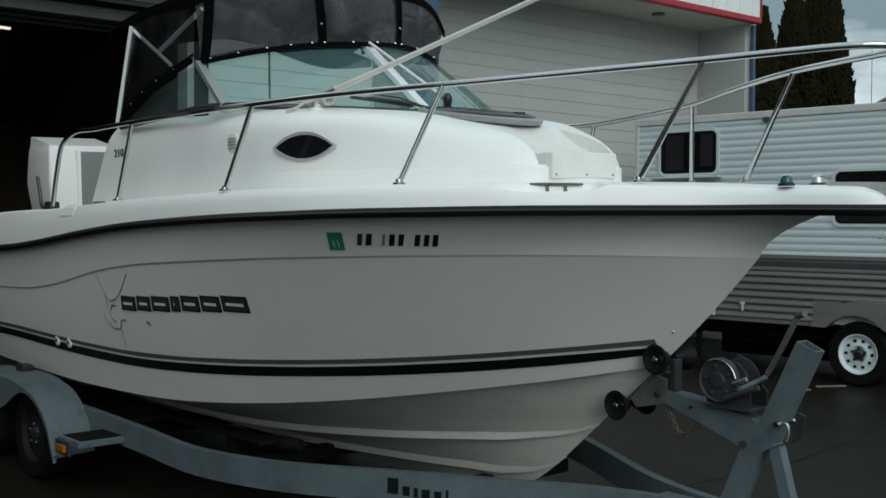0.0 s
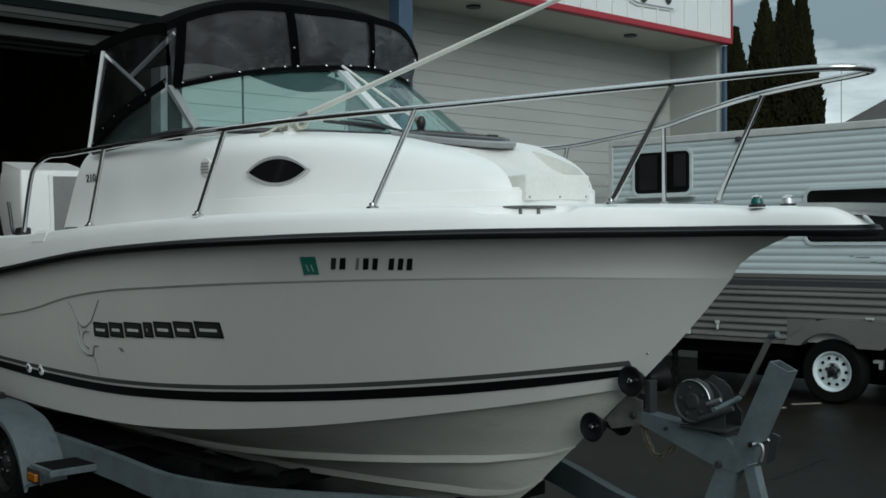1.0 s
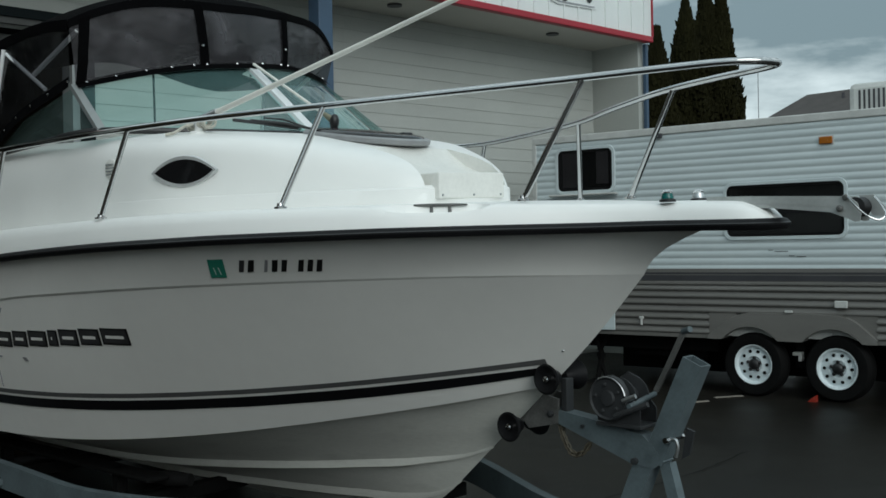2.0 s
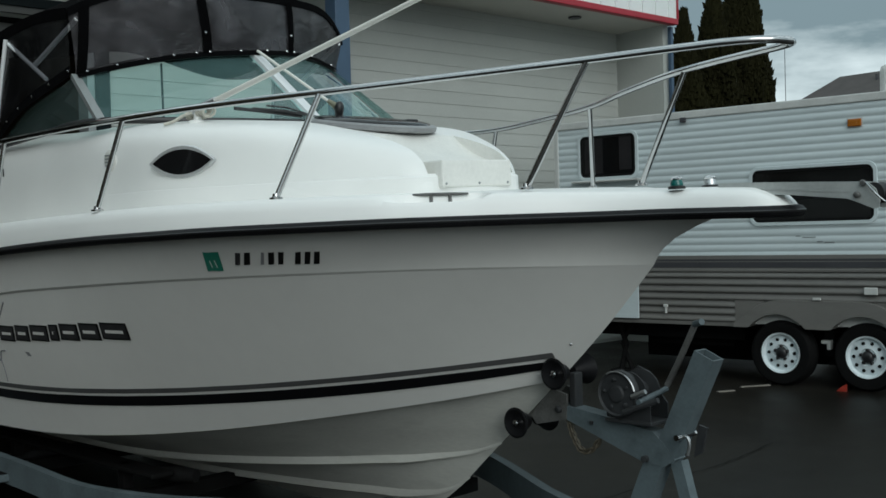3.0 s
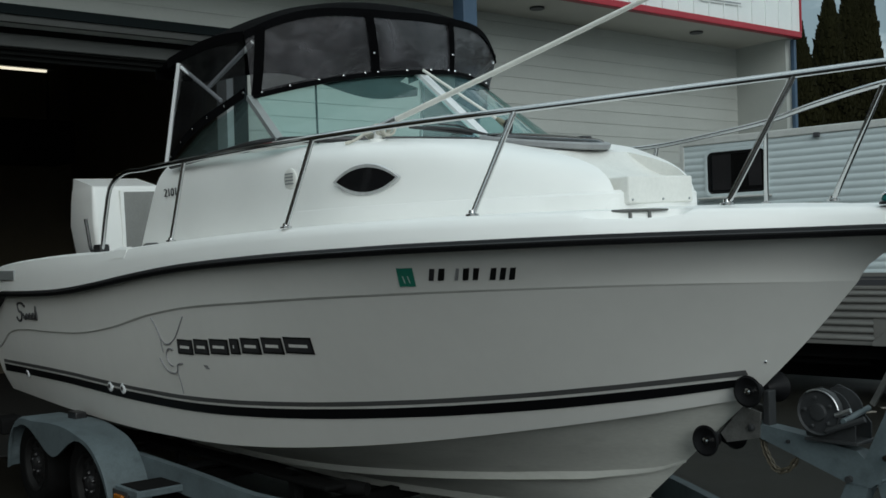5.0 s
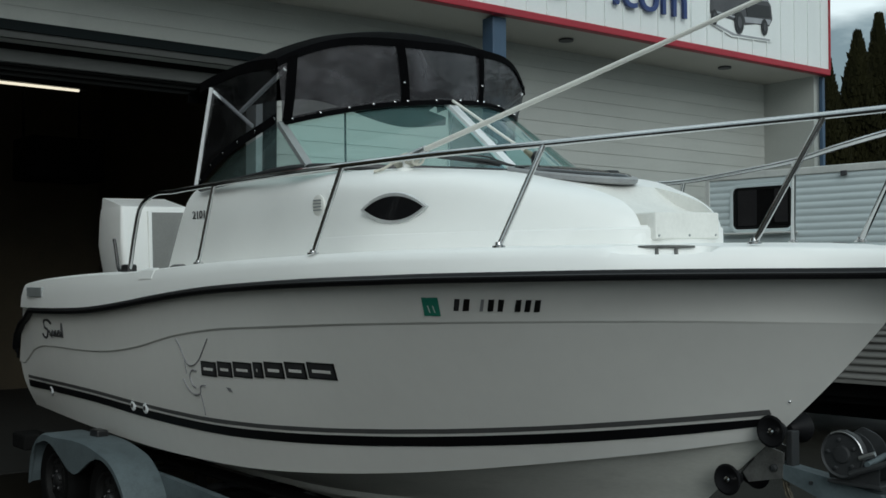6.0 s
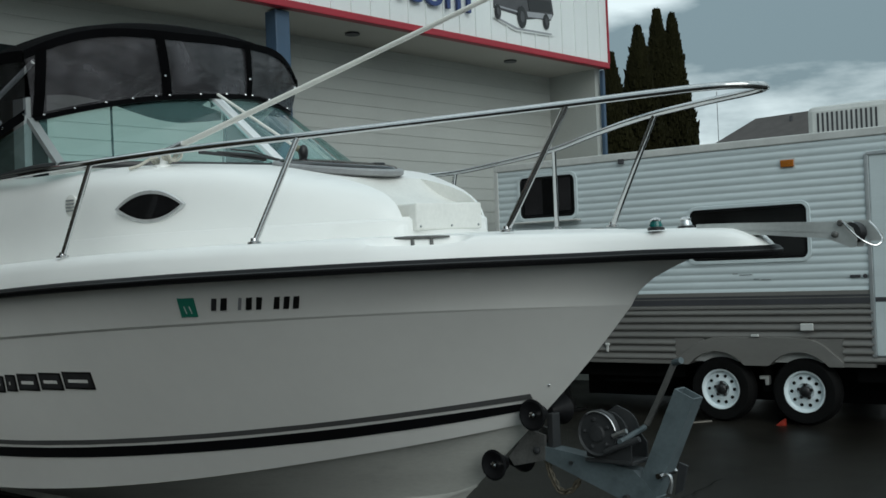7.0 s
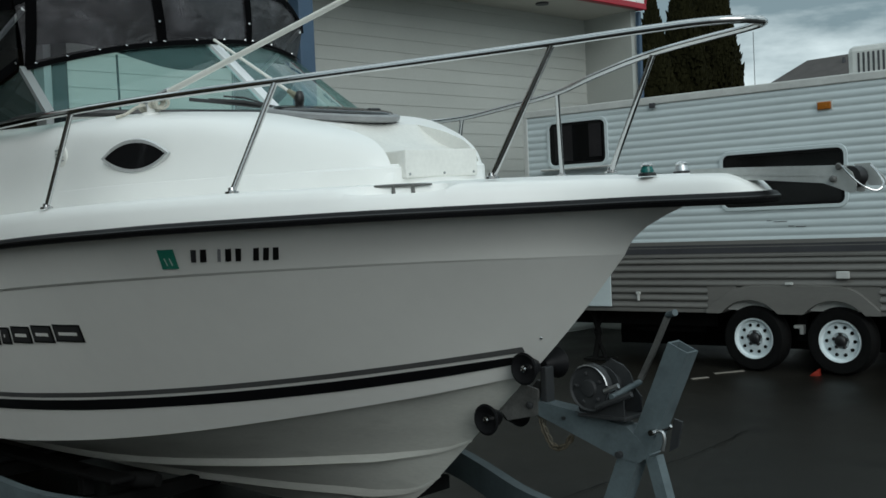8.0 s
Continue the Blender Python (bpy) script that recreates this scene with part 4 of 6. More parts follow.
# bow lights
for y, lens, nm in ((-0.122, GREENLENS, "green starboard"), (0.115, ALUMINIUM, "dull chrome port")):
    base = part("bow_light", lathe([(0.025, 0), (0.025, 0.010), (0.022, 0.014), (0.021, 0.024)], 18, pose(6.235, y, 1.861)), lens, boat, nm + " running light lens", True)
    part("light_base", lathe([(0.033, -0.009), (0.033, 0.001), (0.027, 0.004)], 18, pose(6.235, y, 1.858)), BLACKPLASTIC, base, "", True)
    part("light_cap", lathe([(0.021, 0.0), (0.022, 0.006), (0.016, 0.013), (0.004, 0.016)], 18, pose(6.235, y, 1.883)), STEEL, base, "chrome light cap", True)
# anchor roller
def channel(y):
    return slab([(6.36, y, 1.862), (6.50, y, 1.858), (6.925, y, 1.839), (6.955, y, 1.815), (6.968, y, 1.775), (6.963, y, 1.750), (6.945, y, 1.748), (6.90, y, 1.768), (6.856, y, 1.785), (6.65, y, 1.806), (6.50, y, 1.815), (6.36, y, 1.84)], 0.005, (0, -1, 0))
roller = part("anchor_roller", join(channel(-0.035), channel(0.04)), ROLLERSTEEL, boat, "stainless anchor roller channel")
part("roller_floor", slab([(6.36, -0.035, 1.846), (6.86, -0.035, 1.806), (6.86, 0.035, 1.806), (6.36, 0.035, 1.846)], 0.004, (0, 0, 1)), ROLLERSTEEL, roller)
part("roller_bolt", lathe([(0.012, 0), (0.012, 0.008), (0.006, 0.012)], 10, pose(6.895, -0.04, 1.797, 90)), WORNSTEEL, roller)
part("roller_wheel", lathe([(0.036, -0.03), (0.022, 0.0), (0.036, 0.03)], 16, pose(6.945, 0, 1.80, 90)), BLACKPLASTIC, roller, "black nylon roller", True)
part("pin_ear", lathe([(0.010, -0.006), (0.012, 0.0), (0.008, 0.006)], 10, pose(6.915, -0.043, 1.836, 90)), WORNSTEEL, roller)
part("far_cheek", slab([(6.93, 0.04, 1.842), (6.985, 0.04, 1.842), (7.03, 0.04, 1.79), (7.035, 0.04, 1.765), (6.98, 0.04, 1.768)], 0.006, (0, -1, 0)), ROLLERSTEEL, roller, "dull cheek plate of the roller")
part("safety_wire", tube(smooth_path([(6.925, -0.045, 1.838), (6.955, -0.05, 1.805), (7.0, -0.045, 1.765), (7.03, -0.03, 1.752), (7.043, -0.01, 1.765), (7.02, 0.015, 1.805), (6.99, 0.03, 1.835)], 5), 0.0035, 6), STEEL, roller, "wire loop", True)

# small fittings on the hull
for x, z in ((1.58, 0.945), (1.765, 0.945), (-0.04, 0.910)):
    p, nrm = on_hull(x, z, 0.0)
    m = frame_of(p, Vector((-nrm.y, nrm.x, 0)), (0, 0, 1))
    fit = part("drain_fitting", lathe([(0.036, 0.0), (0.036, 0.005), (0.031, 0.009), (0.020, 0.012)], 20, m), WHITEBAR, boat, "white through-hull drain", True)
    part("drain_hole", lathe([(0.016, 0.0115), (0.015, 0.0135)], 14, m), BLACKPLASTIC, fit)
p, nrm = on_hull(5.63, 1.214, 0.0)
part("bow_fitting", lathe([(0.006, -0.002), (0.006, 0.003), (0.003, 0.004)], 12, frame_of(p, Vector((-nrm.y, nrm.x, 0)), (0, 0, 1))), STEEL, boat, "", True)


# decals as plain shapes on the topside
def hull_quad(x0, x1, z0, z1, mat, name, out=0.005, lean=0.0, parent=None, label=""):
    n = 3
    a = [on_hull(x0 + (x1 - x0) * k / n, z0, out)[0] for k in range(n + 1)]
    b = [on_hull(x0 + lean + (x1 - x0) * k / n, z1, out)[0] for k in range(n + 1)]
    return part(name, sheet([a, b]), mat, parent or boat, label)


x = 2.60
for k, w in enumerate((0.175, 0.155, 0.185, 0.09, 0.17, 0.17, 0.205)):
    z0 = 1.214 + 0.0085 * k
    q = hull_quad(x, x + w, z0, z0 + 0.086, DECAL_EDGE, "name_block", 0.004, 0.014, None, "dark slanted block of the name decal")
    hull_quad(x + 0.012, x + w - 0.012, z0 + 0.009, z0 + 0.077, DECAL, "block_face", 0.006, 0.011, q)
    hull_quad(x + 0.04, x + w - (0.03 if k != 3 else 0.04), z0 + 0.034, z0 + 0.050, HULLCOAT, "block_slot", 0.0075, 0.003, q)
    x += w + 0.014
# faint fish outline beside the name
for pts, r in ((((2.33, 1.412), (2.38, 1.36), (2.425, 1.285), (2.47, 1.262), (2.52, 1.268)), 0.006), (((2.73, 1.43), (2.66, 1.365), (2.585, 1.30), (2.52, 1.268)), 0.005), (((2.41, 1.30), (2.415, 1.21)), 0.004), (((2.54, 1.235), (2.485, 1.235), (2.45, 1.195), (2.465, 1.15), (2.50, 1.135)), 0.006), (((2.36, 1.175), (2.41, 1.115), (2.47, 1.092), (2.54, 1.105), (2.56, 1.145), (2.62, 1.155)), 0.006), (((2.54, 1.10), (2.545, 1.03), (2.54, 0.975)), 0.004)):
    path = [on_hull(a, b, 0.002)[0] for a, b in pts]
    part("fish_outline", tube(smooth_path(path, 4) if len(path) > 2 else path, r * 0.8, 5), FAINT, boat, "", True)
hull_quad(2.87, 2.91, 1.14, 1.162, FAINT, "scuff_mark", 0.004, -0.02)
# registration: a green sticker and plain bars
st = hull_quad(4.520, 4.600, 1.602, 1.685, GREEN, "year_sticker", 0.005, 0.032, None, "small green registration sticker")
p, nrm = on_hull(4.545, 1.617, 0.008)
up = (on_hull(4.575, 1.675, 0.008)[0] - p).normalized()
for k in range(2):
    lettering("year_digit", "1", 0.055, frame_of(p, Vector((-nrm.y, nrm.x, 0)), up) @ Matrix.Translation((0.026 * k, 0, 0)), PALE, st, 0.0)
for xx, w, ink in ((4.668, 0.030, DECAL), (4.708, 0.036, DECAL_EDGE), (4.783, 0.018, FAINT), (4.813, 0.032, DECAL_EDGE), (4.853, 0.030, DECAL_EDGE), (4.921, 0.028, DECAL_EDGE), (4.957, 0.028, DECAL_EDGE), (4.992, 0.028, DECAL_EDGE)):
    dz = 0.010 - 0.006 * (xx - 4.67) / 0.33
    hull_quad(xx + w * 0.12, xx + w * 0.88, 1.616 + dz, 1.668 + dz, ink, "registration_bar", 0.005, 0.038)
# maker's script as plain strokes
for pts in (((0.16, 1.43), (0.08, 1.455), (-0.01, 1.435), (0.0, 1.40), (0.07, 1.375), (0.05, 1.335), (-0.03, 1.325), (-0.06, 1.345)), ((0.10, 1.375), (0.15, 1.335), (0.18, 1.375), (0.22, 1.34), (0.25, 1.38), (0.29, 1.345), (0.33, 1.385), (0.37, 1.35), (0.41, 1.44), (0.42, 1.35)), ((0.10, 1.345), (0.42, 1.345))):
    path = [on_hull(*q, 0.0)[0] for q in pts]
    part("script_stroke", tube(smooth_path(path, 4) if len(path) > 2 else path, 0.010, 5), DECAL, boat, "", True)
part("stern_badge", block(-0.31, 0.04, -1.345, -1.30, 1.628, 1.700, 0.004), POSTGREY, boat, "metal badge on the stern quarter")

# folded-down radio antenna tied at the cabin side
A0, AD = Vector((4.02, -0.757, 2.378)), Vector((1.40, 0.322, 0.379)).normalized()
ant = part("antenna", tube([A0 + AD * t + Vector((0, 0, -0.006 * math.sin(math.pi * t / 2.6))) for t in (0.0, 0.3, 0.6, 1.0, 1.4, 1.8, 2.2, 2.6)], 0.012, 10, radii=[0.015, 0.014, 0.013, 0.012, 0.011, 0.0105, 0.010, 0.009]), ANTENNA, boat, "white fibreglass whip antenna laid forward", True)
part("ferrule", tube([A0 - AD * 0.10, A0 + AD * 0.06], 0.02, 10), ALUMINIUM, ant, "metal antenna ferrule", True)
part("ratchet_mount", join(tube([(3.935, -0.77, 2.285), (3.95, -0.768, 2.352)], 0.020, 10), lathe([(0.045, -0.02), (0.045, 0.008), (0.03, 0.014)], 16, pose(3.935, -0.77, 2.296))), GELCOAT, ant, "white antenna mount", True)
random.seed(7)
for k in range(7):
    c = Vector((3.865 + 0.026 * k, -0.745 + 0.012 * random.uniform(-1, 1), 2.345 + 0.006 * (k % 3)))
    part("rope_turn", tube([c + Vector((0.012 * math.sin(w) * random.uniform(0.6, 1.2), 0.034 * math.cos(w), 0.024 * math.sin(w))) for w in [2 * math.pi * j / 12 for j in range(13)]], 0.008, 6), ROPE, ant, "", True)
part("rope_tail", tube(smooth_path([(3.93, -0.79, 2.345), (3.90, -0.82, 2.335), (3.86, -0.86, 2.305), (3.83, -0.89, 2.296)], 4), 0.008, 6), ROPE, ant, "frayed rope end", True)
second = part("port_antenna", tube([(3.42, -0.03, 2.772), (3.935, 0.062, 2.430)], 0.009, 8), ANTENNA, boat, "thin white antenna on a brass and black mount", True)
part("mount", join(tube([(3.93, 0.062, 2.434), (3.985, 0.07, 2.398)], 0.019, 10, radii=[0.013, 0.021])), BRASS, second, "brass ferrule", True)
part("mount_base", join(lathe([(0.012, -0.050), (0.020, -0.040), (0.026, -0.010), (0.026, 0.012), (0.018, 0.034), (0.006, 0.042)], 14, pose(4.00, 0.075, 2.385, 0, 8)), tube([(3.99, 0.072, 2.36), (3.99, 0.07, 2.305)], 0.011, 10), lathe([(0.028, -0.02), (0.028, 0.006), (0.018, 0.012)], 16, pose(3.99, 0.07, 2.318))), BLACKPLASTIC, second, "black ratchet mount", True)

# ---------------- outboard motor ----------------
motor = thing("outboard_motor", "white outboard motor cowling behind the stern", "motor", (-1.1, 0, 0))
def cowl_ring(z, x0, x1, w, r=0.08, n=6):
    pts = []
    for cx, cy, a0 in ((x1 - r, -w + r, -90), (x1 - r, w - r, 0), (x0 + r, w - r, 90), (x0 + r, -w + r, 180)):
        for k in range(n):
            a = radians(a0 + 90 * k / (n - 1))
            pts.append(Vector((cx + r * math.cos(a), cy + r * math.sin(a), z)))
    return pts
rings = [cowl_ring(1.45, -1.30, -0.90, 0.24), cowl_ring(1.7, -1.44, -0.90, 0.31, 0.06), cowl_ring(2.05, -1.50, -0.91, 0.335, 0.04), cowl_ring(2.28, -1.47, -0.93, 0.325, 0.03), cowl_ring(2.37, -1.45, -0.94, 0.318, 0.025), cowl_ring(2.385, -1.44, -0.955, 0.312, 0.02)]
crown = [Vector((p.x - 0.01 * (p.x + 1.2), p.y * 0.97, 2.385 + 0.10 * min(1, max(0, (-0.955 - p.x) / 0.45)))) for p in rings[-1]]
rings += [crown]
v, f = sheet(rings, closed=True)
f.append(tuple(range(len(v) - 24, len(v))))
part("cowling", (v, f), GELCOAT, motor, "white boxy engine cowling with sloped top", True)
# The panel's grey holds the shade of the cowling's recessed front.
recess = part("front_recess", block(-0.935, -0.897, -0.05, 0.29, 1.70, 2.33, 0.006), PANELSHADE, motor, "front panel of the cowling, shade in its grey")
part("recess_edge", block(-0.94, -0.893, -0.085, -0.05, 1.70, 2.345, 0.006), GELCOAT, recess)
part("leg", join(block(-1.35, -0.9, -0.09, 0.09, 0.55, 1.5, 0.04), block(-0.92, -0.59, -0.15, 0.15, 1.15, 1.55, 0.02)), GELCOAT, motor, "white motor leg and bracket")
holder = thing("rod_holder", "black rod holder clamped to the stern rail", "rod holder", (1.52, -1.24, 1.80))
part("stem", tube(smooth_path([(1.44, -1.22, 1.825), (1.33, -1.212, 1.81), (1.25, -1.21, 1.83), (1.215, -1.21, 1.93), (1.18, -1.21, 2.035)], 4), 0.012, 8), BLACKPLASTIC, holder, "", True)
part("clamp", block(1.43, 1.55, -1.27, -1.20, 1.80, 1.86, 0.015), BLACKPLASTIC, holder)

# the boat leans a little on its trailer
LEANM = Matrix.Translation((5.0, 0.075, 2.0)) @ Matrix.Rotation(radians(-1.31), 4, "Z") @ Matrix.Rotation(radians(1.72), 4, "X") @ Matrix.Translation((-5.0, 0.0, -2.0))
for ob in (boat, motor, holder):
    ob.matrix_basis = LEANM @ ob.matrix_basis

# ---------------- boat trailer ----------------
trailer = thing("boat_trailer", "grey-blue galvanised tandem-axle boat trailer under the boat", "trailer", (3.0, 0, 0))
rail_y = spline([-0.4, 2.6, 3.3, 3.9, 4.287, 4.566, 4.816, 5.05, 5.4, 5.75, 6.4], [1.0, 1.0, 0.985, 0.91, 0.785, 0.66, 0.525, 0.388, 0.19, 0.07, 0.05])
for s in (-1, 1):
    v, f = [], []
    pts = [Vector((x, s * rail_y(x), 0)) for x in [-0.4 + 6.8 * k / 50 for k in range(51)]]
    zt = spline([-0.4, 2.18, 2.65, 3.2, 3.7, 4.12, 4.47, 5.0, 6.4], [0.49, 0.490, 0.474, 0.452, 0.470, 0.490, 0.507, 0.512, 0.50])
    for i, p in enumerate(pts):
        t = (pts[min(i + 1, 50)] - pts[max(i - 1, 0)]).normalized()
        o = Vector((t.y, -t.x, 0)) * 0.025
        a = zt(p.x)
        v += [p + o + Vector((0, 0, a)), p - o + Vector((0, 0, a)), p - o + Vector((0, 0, a - 0.146)), p + o + Vector((0, 0, a - 0.146))]
    for i in range(50):
        f += [(4 * i + k, 4 * i + (k + 1) % 4, 4 * i + 4 + (k + 1) % 4, 4 * i + 4 + k) for k in range(4)]
    f += [(3, 2, 1, 0), (200, 201, 202, 203)]
    part("frame_rail", (v, f), GALV, trailer, "grey-blue painted steel frame rail")
# Crossmembers are coloured near black to hold the shade under the boat.
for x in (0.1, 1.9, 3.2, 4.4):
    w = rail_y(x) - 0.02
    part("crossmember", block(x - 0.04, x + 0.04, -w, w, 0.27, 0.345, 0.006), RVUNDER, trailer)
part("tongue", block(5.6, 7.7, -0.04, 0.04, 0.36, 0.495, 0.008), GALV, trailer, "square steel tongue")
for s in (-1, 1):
    # Bunks, brackets and roller also take the under-boat shade as colour.
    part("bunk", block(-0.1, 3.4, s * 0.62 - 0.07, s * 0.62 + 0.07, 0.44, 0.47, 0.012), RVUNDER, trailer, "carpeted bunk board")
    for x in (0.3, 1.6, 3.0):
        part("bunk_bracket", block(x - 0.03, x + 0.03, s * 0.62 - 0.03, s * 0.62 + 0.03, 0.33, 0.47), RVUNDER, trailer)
    part("guide_roller", lathe([(0.035, -0.12), (0.045, 0), (0.035, 0.12)], 14, pose(3.35, s * 0.5, 0.43, 0, 90, 20)), RIMDARK, trailer, "keel support roller, under-boat shade in its colour", True)


def wheel(parent, x, y, radius, width, rim_r, rim_mat, s, holes=8, cap=True, name="wheel"):
    m = pose(x, y, radius, 90 if s < 0 else -90, 0, 0)
    r, w = radius, width / 2
    tyre = part(name, lathe([(rim_r * 0.96, -w), (r * 0.90, -w), (r * 0.985, -w * 0.7), (r, -w * 0.3), (r, w * 0.3), (r * 0.985, w * 0.7), (r * 0.92, w), (r * 0.80, w * 1.02), (rim_r * 1.03, w * 0.92), (rim_r * 1.0, w * 0.7)], 40, m, False), TYRE, parent, "black tyre", True)
    part("rim", lathe([(rim_r, w * 0.65), (rim_r * 1.0, w * 0.95), (rim_r * 0.93, w * 0.9), (rim_r * 0.86, w * 0.55), (rim_r * 0.62, w * 0.62), (rim_r * 0.42, w * 0.72), (rim_r * 0.36, w * 0.6), (0.01, w * 0.6)], 40, m, False), rim_mat, tyre, "", True)
    for k in range(holes):
        a = 2 * math.pi * k / holes
        c = m @ Vector((rim_r * 0.67 * math.cos(a), rim_r * 0.67 * math.sin(a), w * 0.61))
        q = m @ Matrix.Translation((rim_r * 0.67 * math.cos(a), rim_r * 0.67 * math.sin(a), w * 0.585))
        part("rim_hole", lathe([(rim_r * 0.085, 0.0), (rim_r * 0.08, 0.012)], 12, q), RVUNDER, tyre)
    hub = part("hub", lathe([(rim_r * 0.30, w * 0.55), (rim_r * 0.28, w * 0.8), (rim_r * 0.2, w * 0.95), (rim_r * 0.05, w * 1.0)], 20, m), BLACKPLASTIC, tyre, "black hub cap", True)
    for k in range(5):
        a = 2 * math.pi * k / 5 + 0.3
        q = m @ Matrix.Translation((rim_r * 0.33 * math.cos(a), rim_r * 0.33 * math.sin(a), w * 0.6))
        part("lug_nut", lathe([(rim_r * 0.085, 0.0), (rim_r * 0.085, 0.02), (rim_r * 0.05, 0.03)], 8, q), BLACKPLASTIC, tyre)
    return tyre


for s in (-1, 1):
    for x in (0.58, 1.51):
        # Near-black rim colour puts in the shade inside the fenders.
        wheel(trailer, x, s * 1.14, 0.300, 0.19, 0.19, RIMDARK, s, 8)
    # tandem fender: outline over both wheels, with a skirt
    top = smooth_path([(0.24, 0, 0.27), (0.27, 0, 0.44), (0.42, 0, 0.60), (0.78, 0, 0.640), (1.50, 0, 0.632), (1.74, 0, 0.575), (1.91, 0, 0.45), (2.02, 0, 0.25)], 7)
    arch = spline([0.24, 0.29, 0.46, 0.58, 0.69, 0.85, 1.01, 1.14, 1.26, 1.38, 1.52, 1.65, 1.83, 1.94, 2.02], [0.24, 0.42, 0.56, 0.585, 0.57, 0.51, 0.445, 0.43, 0.48, 0.54, 0.58, 0.565, 0.47, 0.35, 0.20])
    yi, yo = s * 1.03, s * 1.30
    a = [Vector((p.x, yi, p.z)) for p in top]
    b = [Vector((p.x, yo * 0.985, p.z)) for p in top]
    c = [Vector((p.x, yo, p.z - 0.012)) for p in top]
    inner = [Vector((p.x, yo, min(p.z - 0.03, arch(p.x)))) for p in top]
    lip = [q + Vector((0, -s * 0.02, 0.004)) for q in inner]
    under = [Vector((p.x, yi, p.z - 0.006)) for p in top]
    part("fender", sheet([a, b, c, inner, lip, [Vector((p.x, yo * 0.98, p.z - 0.018)) for p in top], under]), GALV, trailer, "rounded painted steel tandem fender", True)
    part("step", block(2.12, 2.42, min(s * 1.0, s * 1.31), max(s * 1.0, s * 1.31), 0.355, 0.395, 0.006), GALV, trailer, "fender step plate")
    part("step_pad", block(2.14, 2.40, min(s * 1.02, s * 1.285), max(s * 1.02, s * 1.285), 0.394, 0.399, 0.002), RVUNDER, trailer, "black anti-slip step pad")
    part("guide_block", block(0.98, 1.12, min(s * 1.06, s * 1.14), max(s * 1.06, s * 1.14), 0.64, 0.70, 0.01), BLACKPLASTIC, trailer)
    lamp = part("tail_lamp", block(-0.26, 0.02, min(s * 1.07, s * 1.26), max(s * 1.07, s * 1.26), 0.44, 0.555, 0.015), RVUNDER, trailer, "dark tail lamp box on a bracket")
    part("lamp_bracket", block(-0.02, 0.30, min(s * 1.06, s * 1.10), max(s * 1.06, s * 1.10), 0.46, 0.53, 0.006), GALVDARK, lamp)
    mk = part("marker_bracket", block(2.10, 2.30, min(s * 1.30, s * 1.318), max(s * 1.30, s * 1.318), 0.29, 0.375, 0.004), GALVDARK, trailer)
    part("marker_light", block(2.16, 2.27, min(s * 1.318, s * 1.34), max(s * 1.318, s * 1.34), 0.31, 0.355, 0.006), AMBER, mk, "amber side marker light")
part("axle", join(tube([(0.58, -1.1, 0.30), (0.58, 1.1, 0.30)], 0.03, 10), tube([(1.51, -1.1, 0.30), (1.51, 1.1, 0.30)], 0.03, 10)), GALVDARK, trailer)
def rail_shape(x, z, w, h, mat, out):
    """A small flat shape on the outer face of the near frame rail."""
    t = Vector((1, -(rail_y(x + w) - rail_y(x)) / w, 0)).normalized()
    m = frame_of((x, -rail_y(x) - 0.026 - out, z), (t.x, t.y, 0), (0, 0, 1))
    return part("name_shape", moved(block(0, w, 0, h, 0, 0.003), m), mat, trailer, "faded dark green shape of a maker's name")


for k, (x, w, h) in enumerate(((4.535, 0.055, 0.075), (4.605, 0.035, 0.045), (4.655, 0.02, 0.045), (4.69, 0.04, 0.045), (4.745, 0.035, 0.045), (4.795, 0.012, 0.06))):
    rail_shape(x, 0.405 - 0.02 * k / 5, w, h, DARKTRIM, 0.004)
# winch stand, in line with the boat's keel
STANDM = Matrix.Translation((-0.224, 0.101, -0.046)) @ Matrix.Scale(1.027, 4)


def wpart(name, geo, mat, parent=None, label="", smooth=False):
    return part(name, moved(geo, STANDM), mat, parent, label, smooth)


def bent_box(path, w, d, y0=0.0):
    """A square tube along points of the centre plane."""
    v, f = [], []
    p = [Vector(q) for q in path]
    for i, q in enumerate(p):
        t = (p[min(i + 1, len(p) - 1)] - p[max(i - 1, 0)]).normalized()
        u = Vector((-t.z, 0, t.x))
        v += [q + u * a * d / 2 + Vector((0, b * w / 2, 0)) for a, b in ((-1, -1), (-1, 1), (1, 1), (1, -1))]
    for i in range(len(p) - 1):
        f += [(4 * i + k, 4 * i + (k + 1) % 4, 4 * i + 4 + (k + 1) % 4, 4 * i + 4 + k) for k in range(4)]
    f += [(3, 2, 1, 0)]
    k = 4 * (len(p) - 1)
    return v, f + [(k, k + 1, k + 2, k + 3)]


